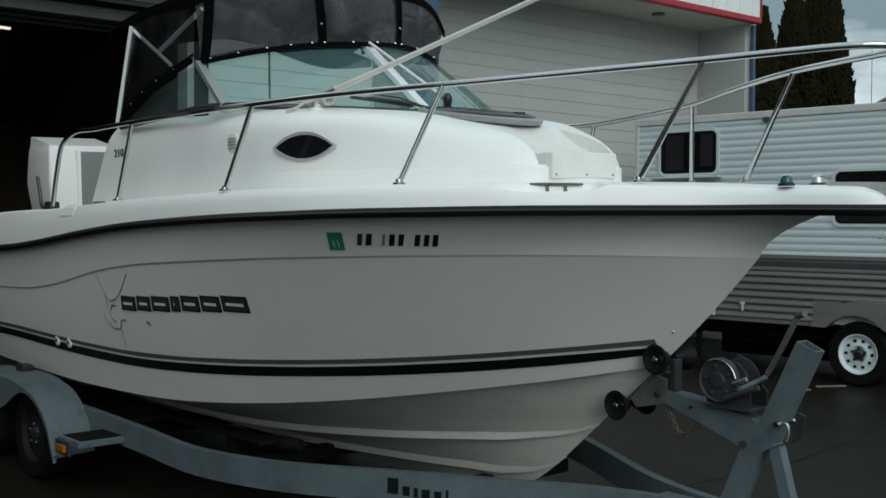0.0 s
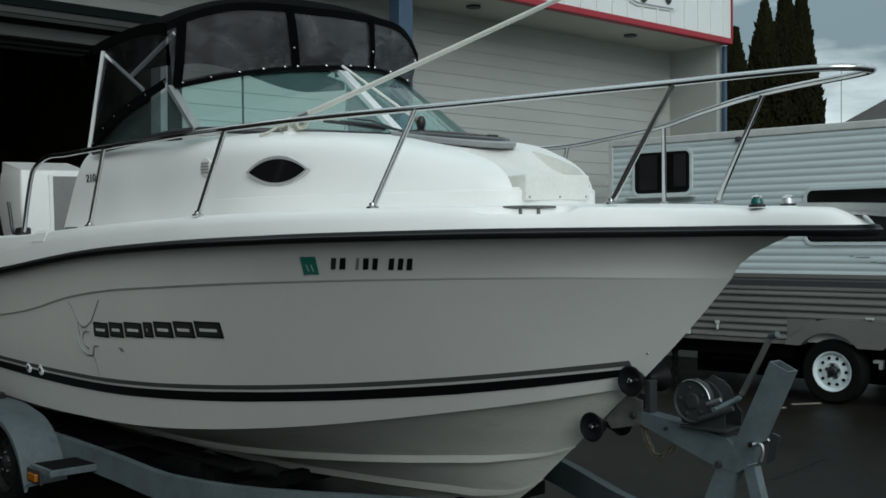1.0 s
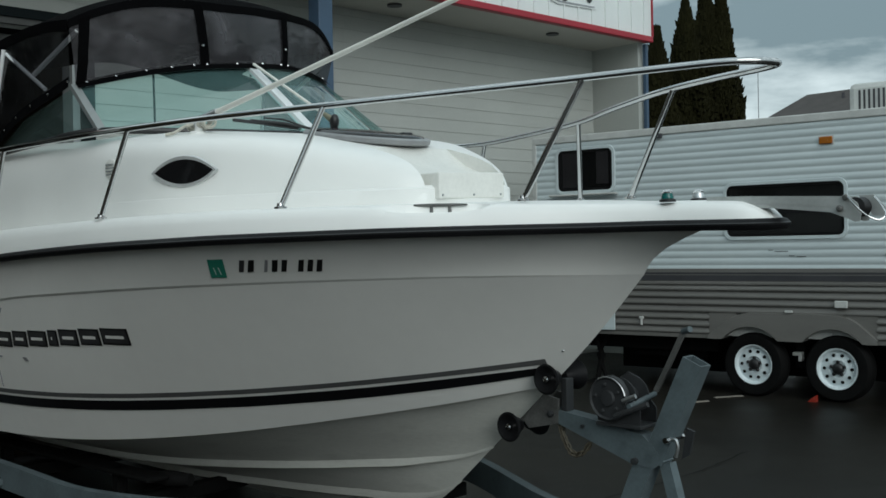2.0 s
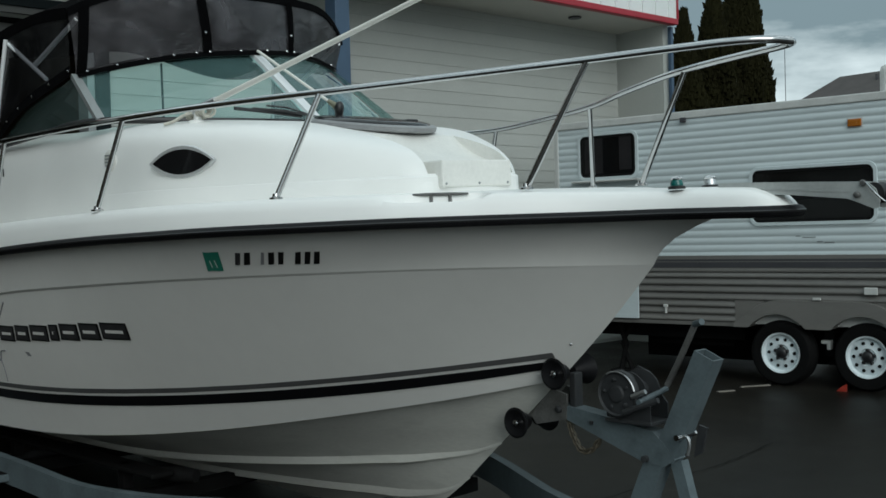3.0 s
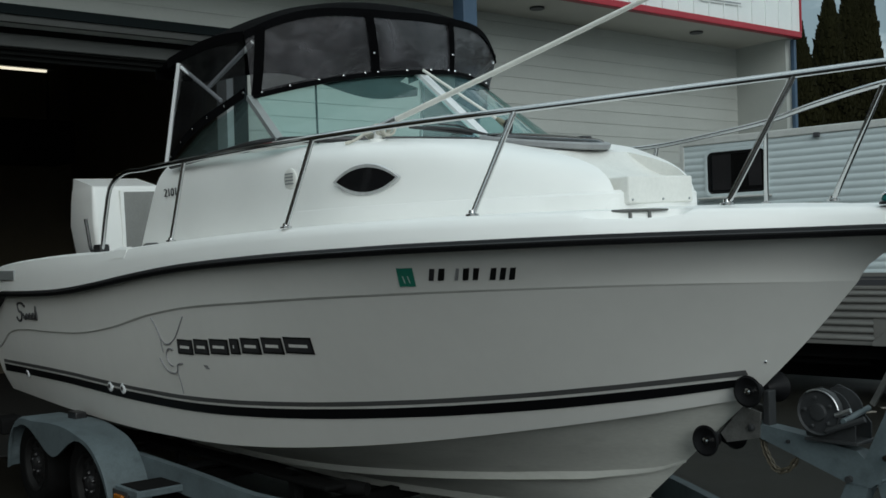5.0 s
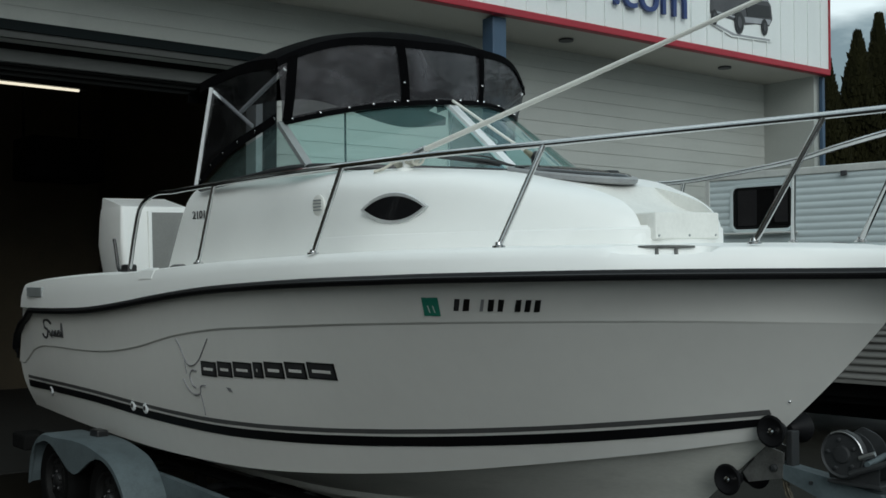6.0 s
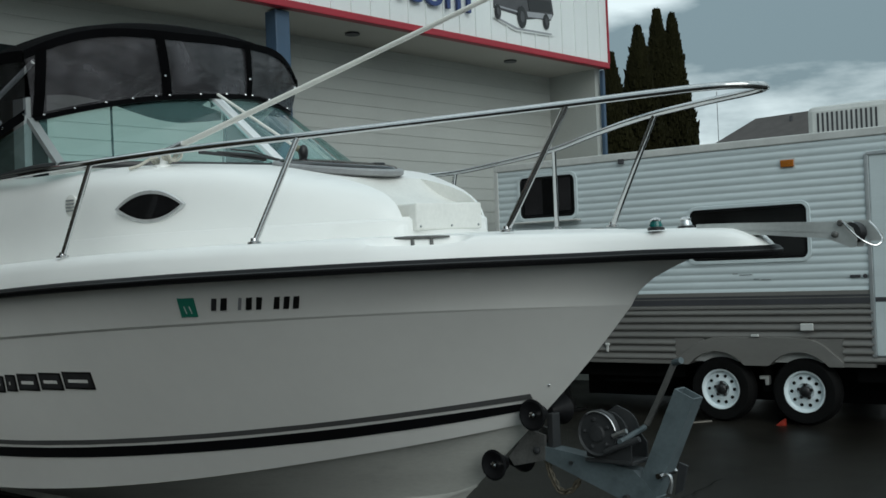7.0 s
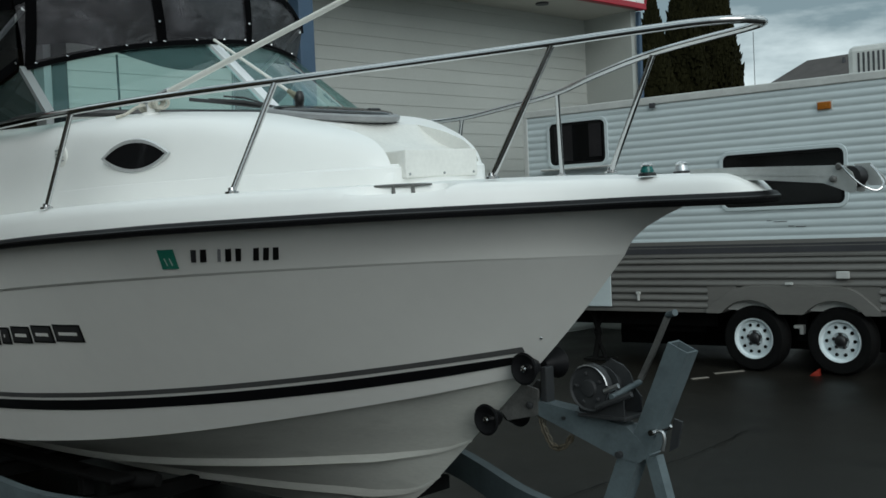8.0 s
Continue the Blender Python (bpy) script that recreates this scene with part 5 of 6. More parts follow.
def hollow_box(a, b, w, d, wall=0.007):
    a, b = Vector(a), Vector(b)
    t = (b - a).normalized()
    u = Vector((-t.z, 0, t.x))
    v = []
    for q, k in ((a, 1.0), (b, 1.0)):
        v += [q + u * i * d / 2 + Vector((0, j * w / 2, 0)) for i, j in ((-1, -1), (-1, 1), (1, 1), (1, -1))]
    v += [b + u * i * (d / 2 - wall) + Vector((0, j * (w / 2 - wall), 0)) for i, j in ((-1, -1), (-1, 1), (1, 1), (1, -1))]
    v += [b - t * 0.25 + u * i * (d / 2 - wall) + Vector((0, j * (w / 2 - wall), 0)) for i, j in ((-1, -1), (-1, 1), (1, 1), (1, -1))]
    f = [(k, (k + 1) % 4, 4 + (k + 1) % 4, 4 + k) for k in range(4)]
    f += [(4 + k, 4 + (k + 1) % 4, 8 + (k + 1) % 4, 8 + k) for k in range(4)]
    f += [(8 + k, 8 + (k + 1) % 4, 12 + (k + 1) % 4, 12 + k) for k in range(4)] + [(15, 14, 13, 12), (3, 2, 1, 0)]
    return v, f


stand = wpart("winch_post", hollow_box((6.116, 0, 0.80), (6.306, 0, 1.213), 0.078, 0.088), GALV, trailer, "grey-blue open square winch post")
wpart("winch_arm", slab([(5.615, -0.04, 0.965), (5.70, -0.04, 0.955), (5.86, -0.04, 0.935), (6.07, -0.04, 0.90), (6.12, -0.04, 0.86), (6.17, -0.04, 0.80), (6.12, -0.04, 0.765), (6.02, -0.04, 0.775), (5.82, -0.04, 0.845), (5.615, -0.04, 0.915)], 0.08, (0, -1, 0)), GALV, stand, "welded winch arm")
wpart("stand_leg", bent_box([(6.08, 0, 0.80), (5.93, 0, 0.44)], 0.075, 0.085), GALV, stand, "slanted square stand leg")
wpart("stand_brace", bent_box([(6.165, 0, 0.79), (6.26, 0, 0.44)], 0.05, 0.05), GALV, stand)
wpart("bolt", tube([(6.20, -0.075, 0.895), (6.20, 0.06, 0.895)], 0.012, 8), STEEL, stand)
wpart("bolt", tube([(6.04, -0.06, 0.79), (6.04, 0.06, 0.79)], 0.014, 8), GALVDARK, stand)
wpart("bolt", tube([(5.78, -0.05, 0.905), (5.78, 0.05, 0.905)], 0.008, 8), GALVDARK, stand)
wpart("u_bolt", tube(smooth_path([(6.19, -0.055, 0.885), (6.24, -0.058, 0.90), (6.245, -0.055, 0.88), (6.235, -0.052, 0.83)], 4), 0.007, 8), ALUMINIUM, stand, "bright bent clamp bolt", True)
wpart("clamp_plate", slab([(6.20, 0.05, 0.80), (6.235, 0.05, 0.82), (6.26, 0.05, 0.92), (6.225, 0.05, 0.93)], 0.012, (0, -1, 0)), GALVDARK, stand)
# bow stop rollers on a yoke
wpart("yoke", join(slab([(5.575, -0.045, 1.03), (5.655, -0.045, 1.01), (5.65, -0.045, 0.905), (5.49, -0.045, 0.868), (5.46, -0.045, 0.905)], 0.012, (0, -1, 0)), slab([(5.575, 0.057, 1.03), (5.655, 0.057, 1.01), (5.65, 0.057, 0.905), (5.49, 0.057, 0.868), (5.46, 0.057, 0.905)], 0.012, (0, -1, 0))), WORNSTEEL, stand, "steel roller yoke")
wpart("yoke_stem", block(5.655, 5.685, -0.025, 0.03, 0.93, 1.10, 0.004), GALVDARK, stand, "dark steel roller bracket stem")
wpart("yoke_bolt", lathe([(0.016, 0), (0.016, 0.010), (0.008, 0.014)], 8, pose(5.615, -0.046, 0.945, 90)), GALVDARK, stand)
for cx, cz in ((5.641, 1.103), (5.428, 0.876)):
    for s in (-1, 1):
        rl = wpart("bow_roller", lathe([(0.018, 0.0), (0.030, 0.012), (0.044, 0.045), (0.060, 0.075), (0.067, 0.086), (0.058, 0.090), (0.030, 0.076), (0.020, 0.074)], 22, pose(cx, (-0.025, 0.02)[s > 0], cz, 90 if s < 0 else -90)), RUBBER, stand, "black cone bow roller", True)
        wpart("roller_pin", lathe([(0.014, 0.070), (0.014, 0.090), (0.006, 0.093)], 10, pose(cx, (-0.025, 0.02)[s > 0], cz, 90 if s < 0 else -90)), STEEL, rl)
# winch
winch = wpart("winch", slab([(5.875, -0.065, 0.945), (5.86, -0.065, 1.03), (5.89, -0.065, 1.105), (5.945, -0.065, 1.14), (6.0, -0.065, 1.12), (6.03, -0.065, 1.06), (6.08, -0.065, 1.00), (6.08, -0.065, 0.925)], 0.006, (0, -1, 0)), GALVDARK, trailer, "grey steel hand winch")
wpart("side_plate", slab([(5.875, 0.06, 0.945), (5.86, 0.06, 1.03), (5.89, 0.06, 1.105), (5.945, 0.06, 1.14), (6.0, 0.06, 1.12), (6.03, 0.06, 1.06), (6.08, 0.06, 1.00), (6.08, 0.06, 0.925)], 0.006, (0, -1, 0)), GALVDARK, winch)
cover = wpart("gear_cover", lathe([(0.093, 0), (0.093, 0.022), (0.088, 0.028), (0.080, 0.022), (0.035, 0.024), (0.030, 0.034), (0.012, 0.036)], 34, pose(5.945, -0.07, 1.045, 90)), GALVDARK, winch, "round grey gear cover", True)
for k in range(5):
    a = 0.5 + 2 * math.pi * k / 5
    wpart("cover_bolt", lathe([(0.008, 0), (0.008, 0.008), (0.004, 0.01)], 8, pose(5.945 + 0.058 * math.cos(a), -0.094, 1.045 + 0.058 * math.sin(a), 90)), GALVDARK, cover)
# Thin pale arc modelled as the highlight on the cover's upper rim.
wpart("rim_glint", tube([(5.945 + 0.088 * math.cos(a), -0.10, 1.045 + 0.088 * math.sin(a)) for a in [0.2 + 1.9 * k / 14 for k in range(15)]], 0.003, 6), ALUMINIUM, cover, "", True)
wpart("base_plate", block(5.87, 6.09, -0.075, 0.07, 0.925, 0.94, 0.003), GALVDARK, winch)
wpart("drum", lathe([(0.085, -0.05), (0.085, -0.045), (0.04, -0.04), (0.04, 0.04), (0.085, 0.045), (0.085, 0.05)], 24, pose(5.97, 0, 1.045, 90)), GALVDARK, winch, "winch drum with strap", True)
wpart("shaft", tube([(6.05, -0.10, 1.02), (6.05, 0.10, 1.05)], 0.012, 10), GALV, winch, "", True)
wpart("ratchet_bar", tube([(5.98, -0.10, 0.975), (6.13, -0.085, 1.035)], 0.012, 8), GALVDARK, winch, "", True)
wpart("ratchet_knob", tube([(6.02, -0.10, 1.04), (6.08, -0.095, 1.065)], 0.010, 8), ALUMINIUM, winch, "", True)
crank = wpart("crank_arm", bent_box([(6.118, 0, 1.08), (6.174, 0, 1.18), (6.210, 0, 1.25), (6.248, 0, 1.325)], 0.012, 0.021), WORNSTEEL, winch, "long crank arm")
wpart("crank_handle", tube([(6.248, 0.0, 1.328), (6.290, -0.02, 1.340)], 0.013, 10), GALV, crank, "worn crank grip", True)


# chain links in a hanging curve
def link(c, t, roll):
    t = Vector(t).normalized()
    s = t.orthogonal().normalized()
    s = Matrix.Rotation(roll, 3, t) @ s
    pts = []
    for k in range(13):
        a = 2 * math.pi * k / 12
        pts.append(Vector(c) + t * 0.022 * math.cos(a) + s * 0.011 * math.sin(a))
    return tube(pts, 0.0042, 6, caps=False)


chain_path = smooth_path([(5.645, -0.02, 0.905), (5.67, -0.02, 0.83), (5.72, -0.02, 0.775), (5.76, -0.02, 0.785), (5.81, -0.02, 0.845)], 4)
for k in range(0, len(chain_path) - 1):
    wpart("chain_link", link(chain_path[k], chain_path[k + 1] - chain_path[k], (k % 2) * math.pi / 2), RUST, stand, "", True)

# ---------------- caravan ----------------
caravan = thing("travel_trailer", "white and taupe corrugated travel trailer parked alongside", "caravan", (4.5, 7.5, 0))
RVM = Matrix(((0.9966, -0.0819, 0, 3.178), (0.0819, 0.9966, 0, 6.760), (0, 0, 1, 0.008), (0, 0, 0, 1)))
# its own length runs along x, its near side is y = 0


def rvpart(name, geo, mat, parent=None, label="", smooth=False):
    return part(name, moved(geo, RVM), mat, parent or caravan, label, smooth)


RX0, RX1, RD, RB, RT = -2.70, 5.4, 2.42, 0.63, 2.90


SOFT_WAVE = ((0.12, 0.42), (0.28, 0.85), (0.45, 1.0), (0.62, 0.92), (0.78, 0.62), (0.90, 0.22), (1.0, 0.0))
BROAD_RIB = ((0.10, 0.12), (0.20, 0.62), (0.30, 0.95), (0.42, 1.0), (0.56, 0.9), (0.70, 0.55), (0.84, 0.18), (1.0, 0.0))


def corrugated(x0, x1, z0, z1, pitch, depth, holes=(), profile=SOFT_WAVE):
    """Siding with a rolled profile; holes are (x0, x1, z0, z1)."""
    xs = sorted({x0, x1, *[h[0] for h in holes], *[h[1] for h in holes]})
    v, f, seen = [], [], {}
    for a, b in zip(xs, xs[1:]):
        count = round((z1 - z0) / pitch)
        step = (z1 - z0) / count
        zs = [(z0, 0.0)]
        for k in range(count):
            zs += [(z0 + step * (k + fr), -depth * dp) for fr, dp in profile]
        for (za, da), (zb, db) in zip(zs, zs[1:]):
            if any(h[0] - 1e-6 <= a and b <= h[1] + 1e-6 and h[2] < (za + zb) / 2 < h[3] for h in holes):
                continue
            for q in ((a, da, za), (b, da, za), (b, db, zb), (a, db, zb)):
                if q not in seen:
                    seen[q] = len(v)
                    v.append(q)
            f.append(tuple(seen[q] for q in ((a, da, za), (b, da, za), (b, db, zb), (a, db, zb))))
    return v, f


WIN_S, WIN_B = (-2.36, -1.63, 2.29, 2.77), (-0.24, 1.0, 1.705, 2.25)
DOOR = (1.60, 2.35, 0.70, 2.70)
holes = [WIN_S, WIN_B, DOOR]
body = rvpart("siding", corrugated(RX0, RX1, 1.3221, RT - 0.02, 0.0775, 0.009, holes), RVWHITE, None, "white corrugated aluminium siding", True)
low_holes = [DOOR, (-0.46, 1.30, 0.60, 0.88)]
rvpart("lower_siding", corrugated(RX0, RX1, RB, 1.185, 0.080, 0.026, low_holes, BROAD_RIB), RVGREY, None, "taupe corrugated lower siding", True)
rvpart("flat_band", join(block(RX0, DOOR[0], -0.020, 0.0, 1.185, 1.217, 0.006), block(DOOR[1], RX1, -0.020, 0.0, 1.185, 1.217, 0.006)), RVGREY, None, "flat taupe band above the ribbed siding")
rvpart("stripe", join(block(RX0, DOOR[0], -0.0145, 0.0, 1.230, 1.290), block(DOOR[1], RX1, -0.0145, 0.0, 1.230, 1.290)), RVDARK, None, "dark grey body stripe")
rvpart("stripe", join(block(RX0, DOOR[0], -0.0135, 0.0, 1.300, 1.322), block(DOOR[1], RX1, -0.0135, 0.0, 1.300, 1.322)), RVDARK)
rvpart("stripe_ground", join(block(RX0, DOOR[0], -0.0115, 0.01, 1.217, 1.362), block(DOOR[1], RX1, -0.0115, 0.01, 1.217, 1.362)), RVGREY)
rvpart("shell", join(block(RX0 + 0.01, RX1, 0.045, RD, RB, RT)), RVTRIM, None, "plain far sides and roof of the shell")
rvpart("roof_trim", block(RX0 - 0.02, RX1, -0.022, 0.05, RT - 0.03, RT + 0.055, 0.012), RVTRIM, None, "off-white roof edge trim")
rvpart("corner_trim", block(RX0 - 0.025, RX0 + 0.03, -0.02, 0.05, RB, RT, 0.008), RVTRIM)
for x0, x1 in ((RX0, -0.46), (1.30, DOOR[0]), (DOOR[1], RX1)):
    rvpart("skirt_rail", block(x0, x1, -0.014, 0.04, RB - 0.03, RB + 0.010), RVGREY)
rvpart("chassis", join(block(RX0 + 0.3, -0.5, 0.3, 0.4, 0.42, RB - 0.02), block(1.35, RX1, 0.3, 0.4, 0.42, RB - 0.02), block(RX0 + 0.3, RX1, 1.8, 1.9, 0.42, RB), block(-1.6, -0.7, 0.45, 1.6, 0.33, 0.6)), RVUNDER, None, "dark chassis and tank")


def rv_window(h, split=None):
    x0, x1, z0, z1 = h
    def rounded(g, r):
        pts = []
        for cx, cz, a0 in ((x1 + g - r, z0 - g + r, -90), (x1 + g - r, z1 + g - r, 0), (x0 - g + r, z1 + g - r, 90), (x0 - g + r, z0 - g + r, 180)):
            pts += [(cx + r * math.cos(radians(a0 + 18 * q)), cz + r * math.sin(radians(a0 + 18 * q))) for q in range(6)]
        return pts
    rings = [[Vector((x, y, z)) for x, z in rounded(g, r)] for g, r, y in ((0.04, 0.10, 0.0), (0.036, 0.096, -0.022), (0.004, 0.07, -0.022), (0.0, 0.066, -0.004))]
    fr = rvpart("window", sheet(rings, closed=True), RVWHITE, None, "white rounded window surround")
    rvpart("pane", block(x0, x1, -0.006, 0.0, z0, z1), TINTED, fr, "dark tinted pane")
    rvpart("gasket", join(block(x0, x1, -0.012, -0.006, z1 - 0.028, z1), block(x0, x1, -0.012, -0.006, z0, z0 + 0.028), block(x0, x0 + 0.028, -0.0115, -0.006, z0, z1), block(x1 - 0.028, x1, -0.0115, -0.006, z0, z1)), RVUNDER, fr, "black window gasket")
    if split:
        rvpart("divider", block(x0, x1, -0.014, -0.006, split - 0.012, split + 0.012), RUBBER, fr)
    return fr


ws = rv_window(WIN_S)
for x0, x1, z0 in ((-2.30, -2.06, 2.33), (-1.84, -1.68, 2.36)):
    rvpart("curtain", block(x0, x1, -0.0085, -0.006, z0, 2.74), CURTAIN, ws, "dark curtain behind the pane")
rvpart("window_awning", block(-2.45, -1.55, -0.10, -0.02, 2.225, 2.25, 0.01), RVTRIM, ws, "white ledge below the window")
rv_window(WIN_B, 1.95)
door = rvpart("door", block(DOOR[0] + 0.02, DOOR[1] - 0.02, -0.012, 0.03, DOOR[2] + 0.01, DOOR[3] - 0.01, 0.012), RVWHITE, None, "pale entry door")
rvpart("door_frame", join(block(DOOR[0] - 0.02, DOOR[0] + 0.02, -0.022, 0.03, DOOR[2], DOOR[3], 0.005), block(DOOR[1] - 0.02, DOOR[1] + 0.02, -0.022, 0.03, DOOR[2], DOOR[3], 0.005), block(DOOR[0], DOOR[1], -0.022, 0.03, DOOR[3] - 0.02, DOOR[3] + 0.02, 0.005)), ALUMINIUM, door, "aluminium door frame")
rvpart("stripe_on_door", block(DOOR[0] + 0.03, DOOR[1] - 0.03, -0.015, -0.012, 1.245, 1.29), RVDARK, door)
am = rvpart("clearance_light", block(0.765, 0.90, -0.035, -0.008, 2.632, 2.708, 0.01), AMBER, None, "amber porch light")
rvpart("light_base", block(0.755, 0.91, -0.012, -0.004, 2.622, 2.718), RVTRIM, am)
rvpart("outlet_cover", block(0.90, 1.03, -0.055, -0.03, 0.962, 1.036, 0.008), RVTRIM, None, "pale outlet cover")
rvpart("utility_cover", block(0.39, 0.47, -0.06, -0.03, 0.900, 0.925, 0.004), RVTRIM)
rvpart("vent_plate", block(1.40, 1.50, -0.022, -0.008, 1.487, 1.515, 0.004), RVDARK)
rvpart("door_lock", lathe([(0.022, 0), (0.022, 0.012)], 14, pose(1.545, -0.008, 1.50, 90)), RVDARK, None, "", True)
rvpart("marker_lamp", block(-1.05, -0.98, -0.05, -0.02, 2.83, 2.885, 0.008), RVDARK)
rvpart("spigot", join(block(-1.285, -1.265, -0.045, -0.015, 0.72, 0.80, 0.004), block(-1.30, -1.25, -0.05, -0.015, 0.79, 0.82, 0.006)), RVTRIM, None, "small white water inlet")
rvpart("storage_door", block(-2.02, -1.61, -0.046, -0.030, RB + 0.02, 1.06, 0.006), RVWHITE, None, "white storage hatch")
for k, (x, z, w) in enumerate(((0.21, 1.553, 0.05), (0.28, 1.540, 0.14), (0.43, 1.492, 0.06), (0.51, 1.484, 0.10))):
    rvpart("script_bar", block(x, x + w, -0.0125, -0.0105, z, z + 0.007), STRIPE_GREY)
# wheel skirt: a smooth panel cut by two arches
WX = (0.0, 0.866)
prof_top = spline([-0.47, -0.36, -0.22, -0.08, 0.1, 0.43, 0.8, 0.98, 1.1, 1.22, 1.31], [0.64, 0.72, 0.82, 0.872, 0.885, 0.885, 0.885, 0.87, 0.82, 0.72, 0.64])
top, bot = [], []
for k in range(90):
    x = -0.47 + 1.78 * k / 89
    z = 0.60
    for w in WX:
        if abs(x - w) < 0.385:
            z = max(z, 0.36 + math.sqrt(0.385**2 - (x - w) ** 2))
    top.append(Vector((x, -0.05, max(prof_top(x), z + 0.012))))
    bot.append(Vector((x, -0.055, z)))
skirt = rvpart("wheel_skirt", sheet([[p + Vector((0, 0.05, 0.012)) for p in top], top, bot, [p + Vector((0, 0.30, 0.0)) for p in bot]]), RVGREY, None, "smooth taupe twin wheel arch panel", False)
for x0, x1, z0 in ((-0.47, -0.33, RB), (-0.33, -0.14, 0.75), (1.19, 1.31, RB), (1.0, 1.19, 0.75)):
    rvpart("arch_corner", block(x0, x1, -0.014, 0.0, z0, 0.885), RVGREY)
# Added black sheet that stands in for the shade beneath the caravan.
rvpart("under_shade_sheet", join(block(RX0 + 0.6, RX1, 1.05, 1.15, 0.10, RB - 0.01), block(RX0 + 0.3, RX1, 0.2, 2.3, RB - 0.06, RB - 0.005)), RVUNDER, None, "added black sheet and slab shading the caravan's underside")
for w in (0.025, 0.905):
    wheel(caravan, *(RVM @ Vector((w, 0.10, 0)))[:2], 0.345, 0.21, 0.212, RIMWHITE, -1, 10)
rvpart("spring_hanger", join(block(0.40, 0.50, 0.22, 0.30, 0.30, 0.60, 0.01)), RVUNDER, None, "dark spring hanger")
rvpart("spring_shackle", join(block(0.40, 0.50, 0.12, 0.2, 0.44, 0.475, 0.008), block(0.46, 0.50, 0.12, 0.2, 0.38, 0.45, 0.008)), RVTRIM)
rvpart("far_wheels", join(lathe([(0.2, -0.1), (0.34, -0.08), (0.34, 0.08), (0.2, 0.1)], 30, pose(0, 2.2, 0.345, 90)), lathe([(0.2, -0.1), (0.34, -0.08), (0.34, 0.08), (0.2, 0.1)], 30, pose(0.866, 2.2, 0.345, 90))), TYRE)
# roof air conditioner
ac = rvpart("air_conditioner", block(0.80, 1.80, 0.85, 1.6, RT + 0.02, RT + 0.44, 0.06), RVTRIM, None, "off-white roof air conditioner")
for k in range(13):
    rvpart("grille_slot", block(0.91 + 0.05 * k, 0.932 + 0.05 * k, 0.844, 0.852, RT + 0.15, RT + 0.36), RVDARK, ac)
rvpart("base_tray", block(0.60, 1.95, 0.8, 1.65, RT, RT + 0.05, 0.012), RVTRIM, ac)
rvpart("roof_antenna", tube([(-0.22, 0.9, RT), (-0.22, 0.9, RT + 0.75)], 0.004, 6), RVDARK, None, "thin roof aerial")
# stabiliser jack
rvpart("stabiliser_jack", join(tube([(-2.05, 0.25, 0.6), (-1.95, 0.25, 0.32), (-2.02, 0.25, 0.02)], 0.034, 8), tube([(-1.85, 0.25, 0.6), (-2.0, 0.25, 0.32), (-1.88, 0.25, 0.02)], 0.025, 8), block(-2.12, -1.78, 0.15, 0.35, 0.0, 0.02)), RVUNDER, None, "black scissor stabiliser jack")
chock = thing("wheel_chock", "small orange wheel chock between the caravan wheels", "wheel chock", (3.85, 6.85, 0))
part("wedge", slab([(3.79, 6.80, 0), (3.88, 6.81, 0), (3.88, 6.81, 0.07), (3.83, 6.80, 0.035)], -0.06, (0.08, -1, 0)), ORANGE, chock, "orange plastic wedge")

# ---------------- building ----------------
ORG, FU, FV = Vector((0.20, 9.74, 0)), Vector((-0.0698, -0.9976, 0)), Vector((-0.9976, 0.0698, 0))
BM = Matrix(((FU.x, FV.x, 0, ORG.x), (FU.y, FV.y, 0, ORG.y), (0, 0, 1, 0), (0, 0, 0, 1)))
# u runs along the front from the far corner, v runs back into the building
SOF, TOPZ, WALLV, POSTU = 4.60, 6.02, 1.0, 5.80
UG0, UG1 = 8.32, 13.4  # the overhead door's opening


def bpart(name, geo, mat, parent=None, label="", kind="structure"):
    g = moved(geo, BM)
    ob = part(name, (g[0], [tuple(reversed(q)) for q in g[1]]), mat, parent, label)
    if parent is None:
        tagged(ob, label or name, "wall", kind=kind)
    return ob


# The unseen length out to u = 27 is added to shade the stern.
wall_front = bpart("wall_front", join(block(-0.0, UG0, WALLV + 0.03, WALLV + 0.2, 0, SOF), block(UG0, UG1, WALLV + 0.03, WALLV + 0.2, 3.875, SOF), block(UG1, 27.0, WALLV + 0.03, WALLV + 0.2, 0, SOF)), SIDING, None, "beige painted lap siding wall of the shop")
z = 0.05
while z < SOF - 0.02:
    for u0, u1 in (((0.1, 3.7), (3.704, UG0 - 0.1)) if z < 4.0 else ((0.1, 4.9), (4.904, 10.2), (10.204, 26.9))):
        zb = min(z + 0.172, SOF)
        brd = ([(u0, WALLV + 0.004, z), (u1, WALLV + 0.004, z), (u1, WALLV + 0.012, zb), (u0, WALLV + 0.012, zb), (u0, WALLV + 0.03, z), (u1, WALLV + 0.03, z)], [(0, 1, 2, 3), (0, 4, 5, 1)])
        bpart("siding_board", brd, SIDING, wall_front)
    z += 0.165
wall_return = bpart("wall_return", block(-0.02, 0.10, 0.16, WALLV + 0.1, 0, SOF), SIDING, None, "beige end wall of the recess")
wall_side = bpart("wall_side", join(block(-0.05, 0.1, 1.1, 14.0, 0, TOPZ - 0.1)), SIDING, None, "beige side wall of the shop")
bpart("wall_back", block(-0.05, 27, 13.8, 14.0, 0, TOPZ), SIDING, None, "plain back wall of the shop")
bpart("wall_end", block(26.9, 27.1, 0.3, 14.0, 0, TOPZ), SIDING, None, "plain unseen end wall of the shop's added length")
# Added wall out of view; it blocks sky light from stern and fenders.
bpart("wall_stern_shade", block(15.2, 15.4, -6.2, 0.0, 0, TOPZ), PLYWOOD, None, "added unseen brown board wall that shades the stern")
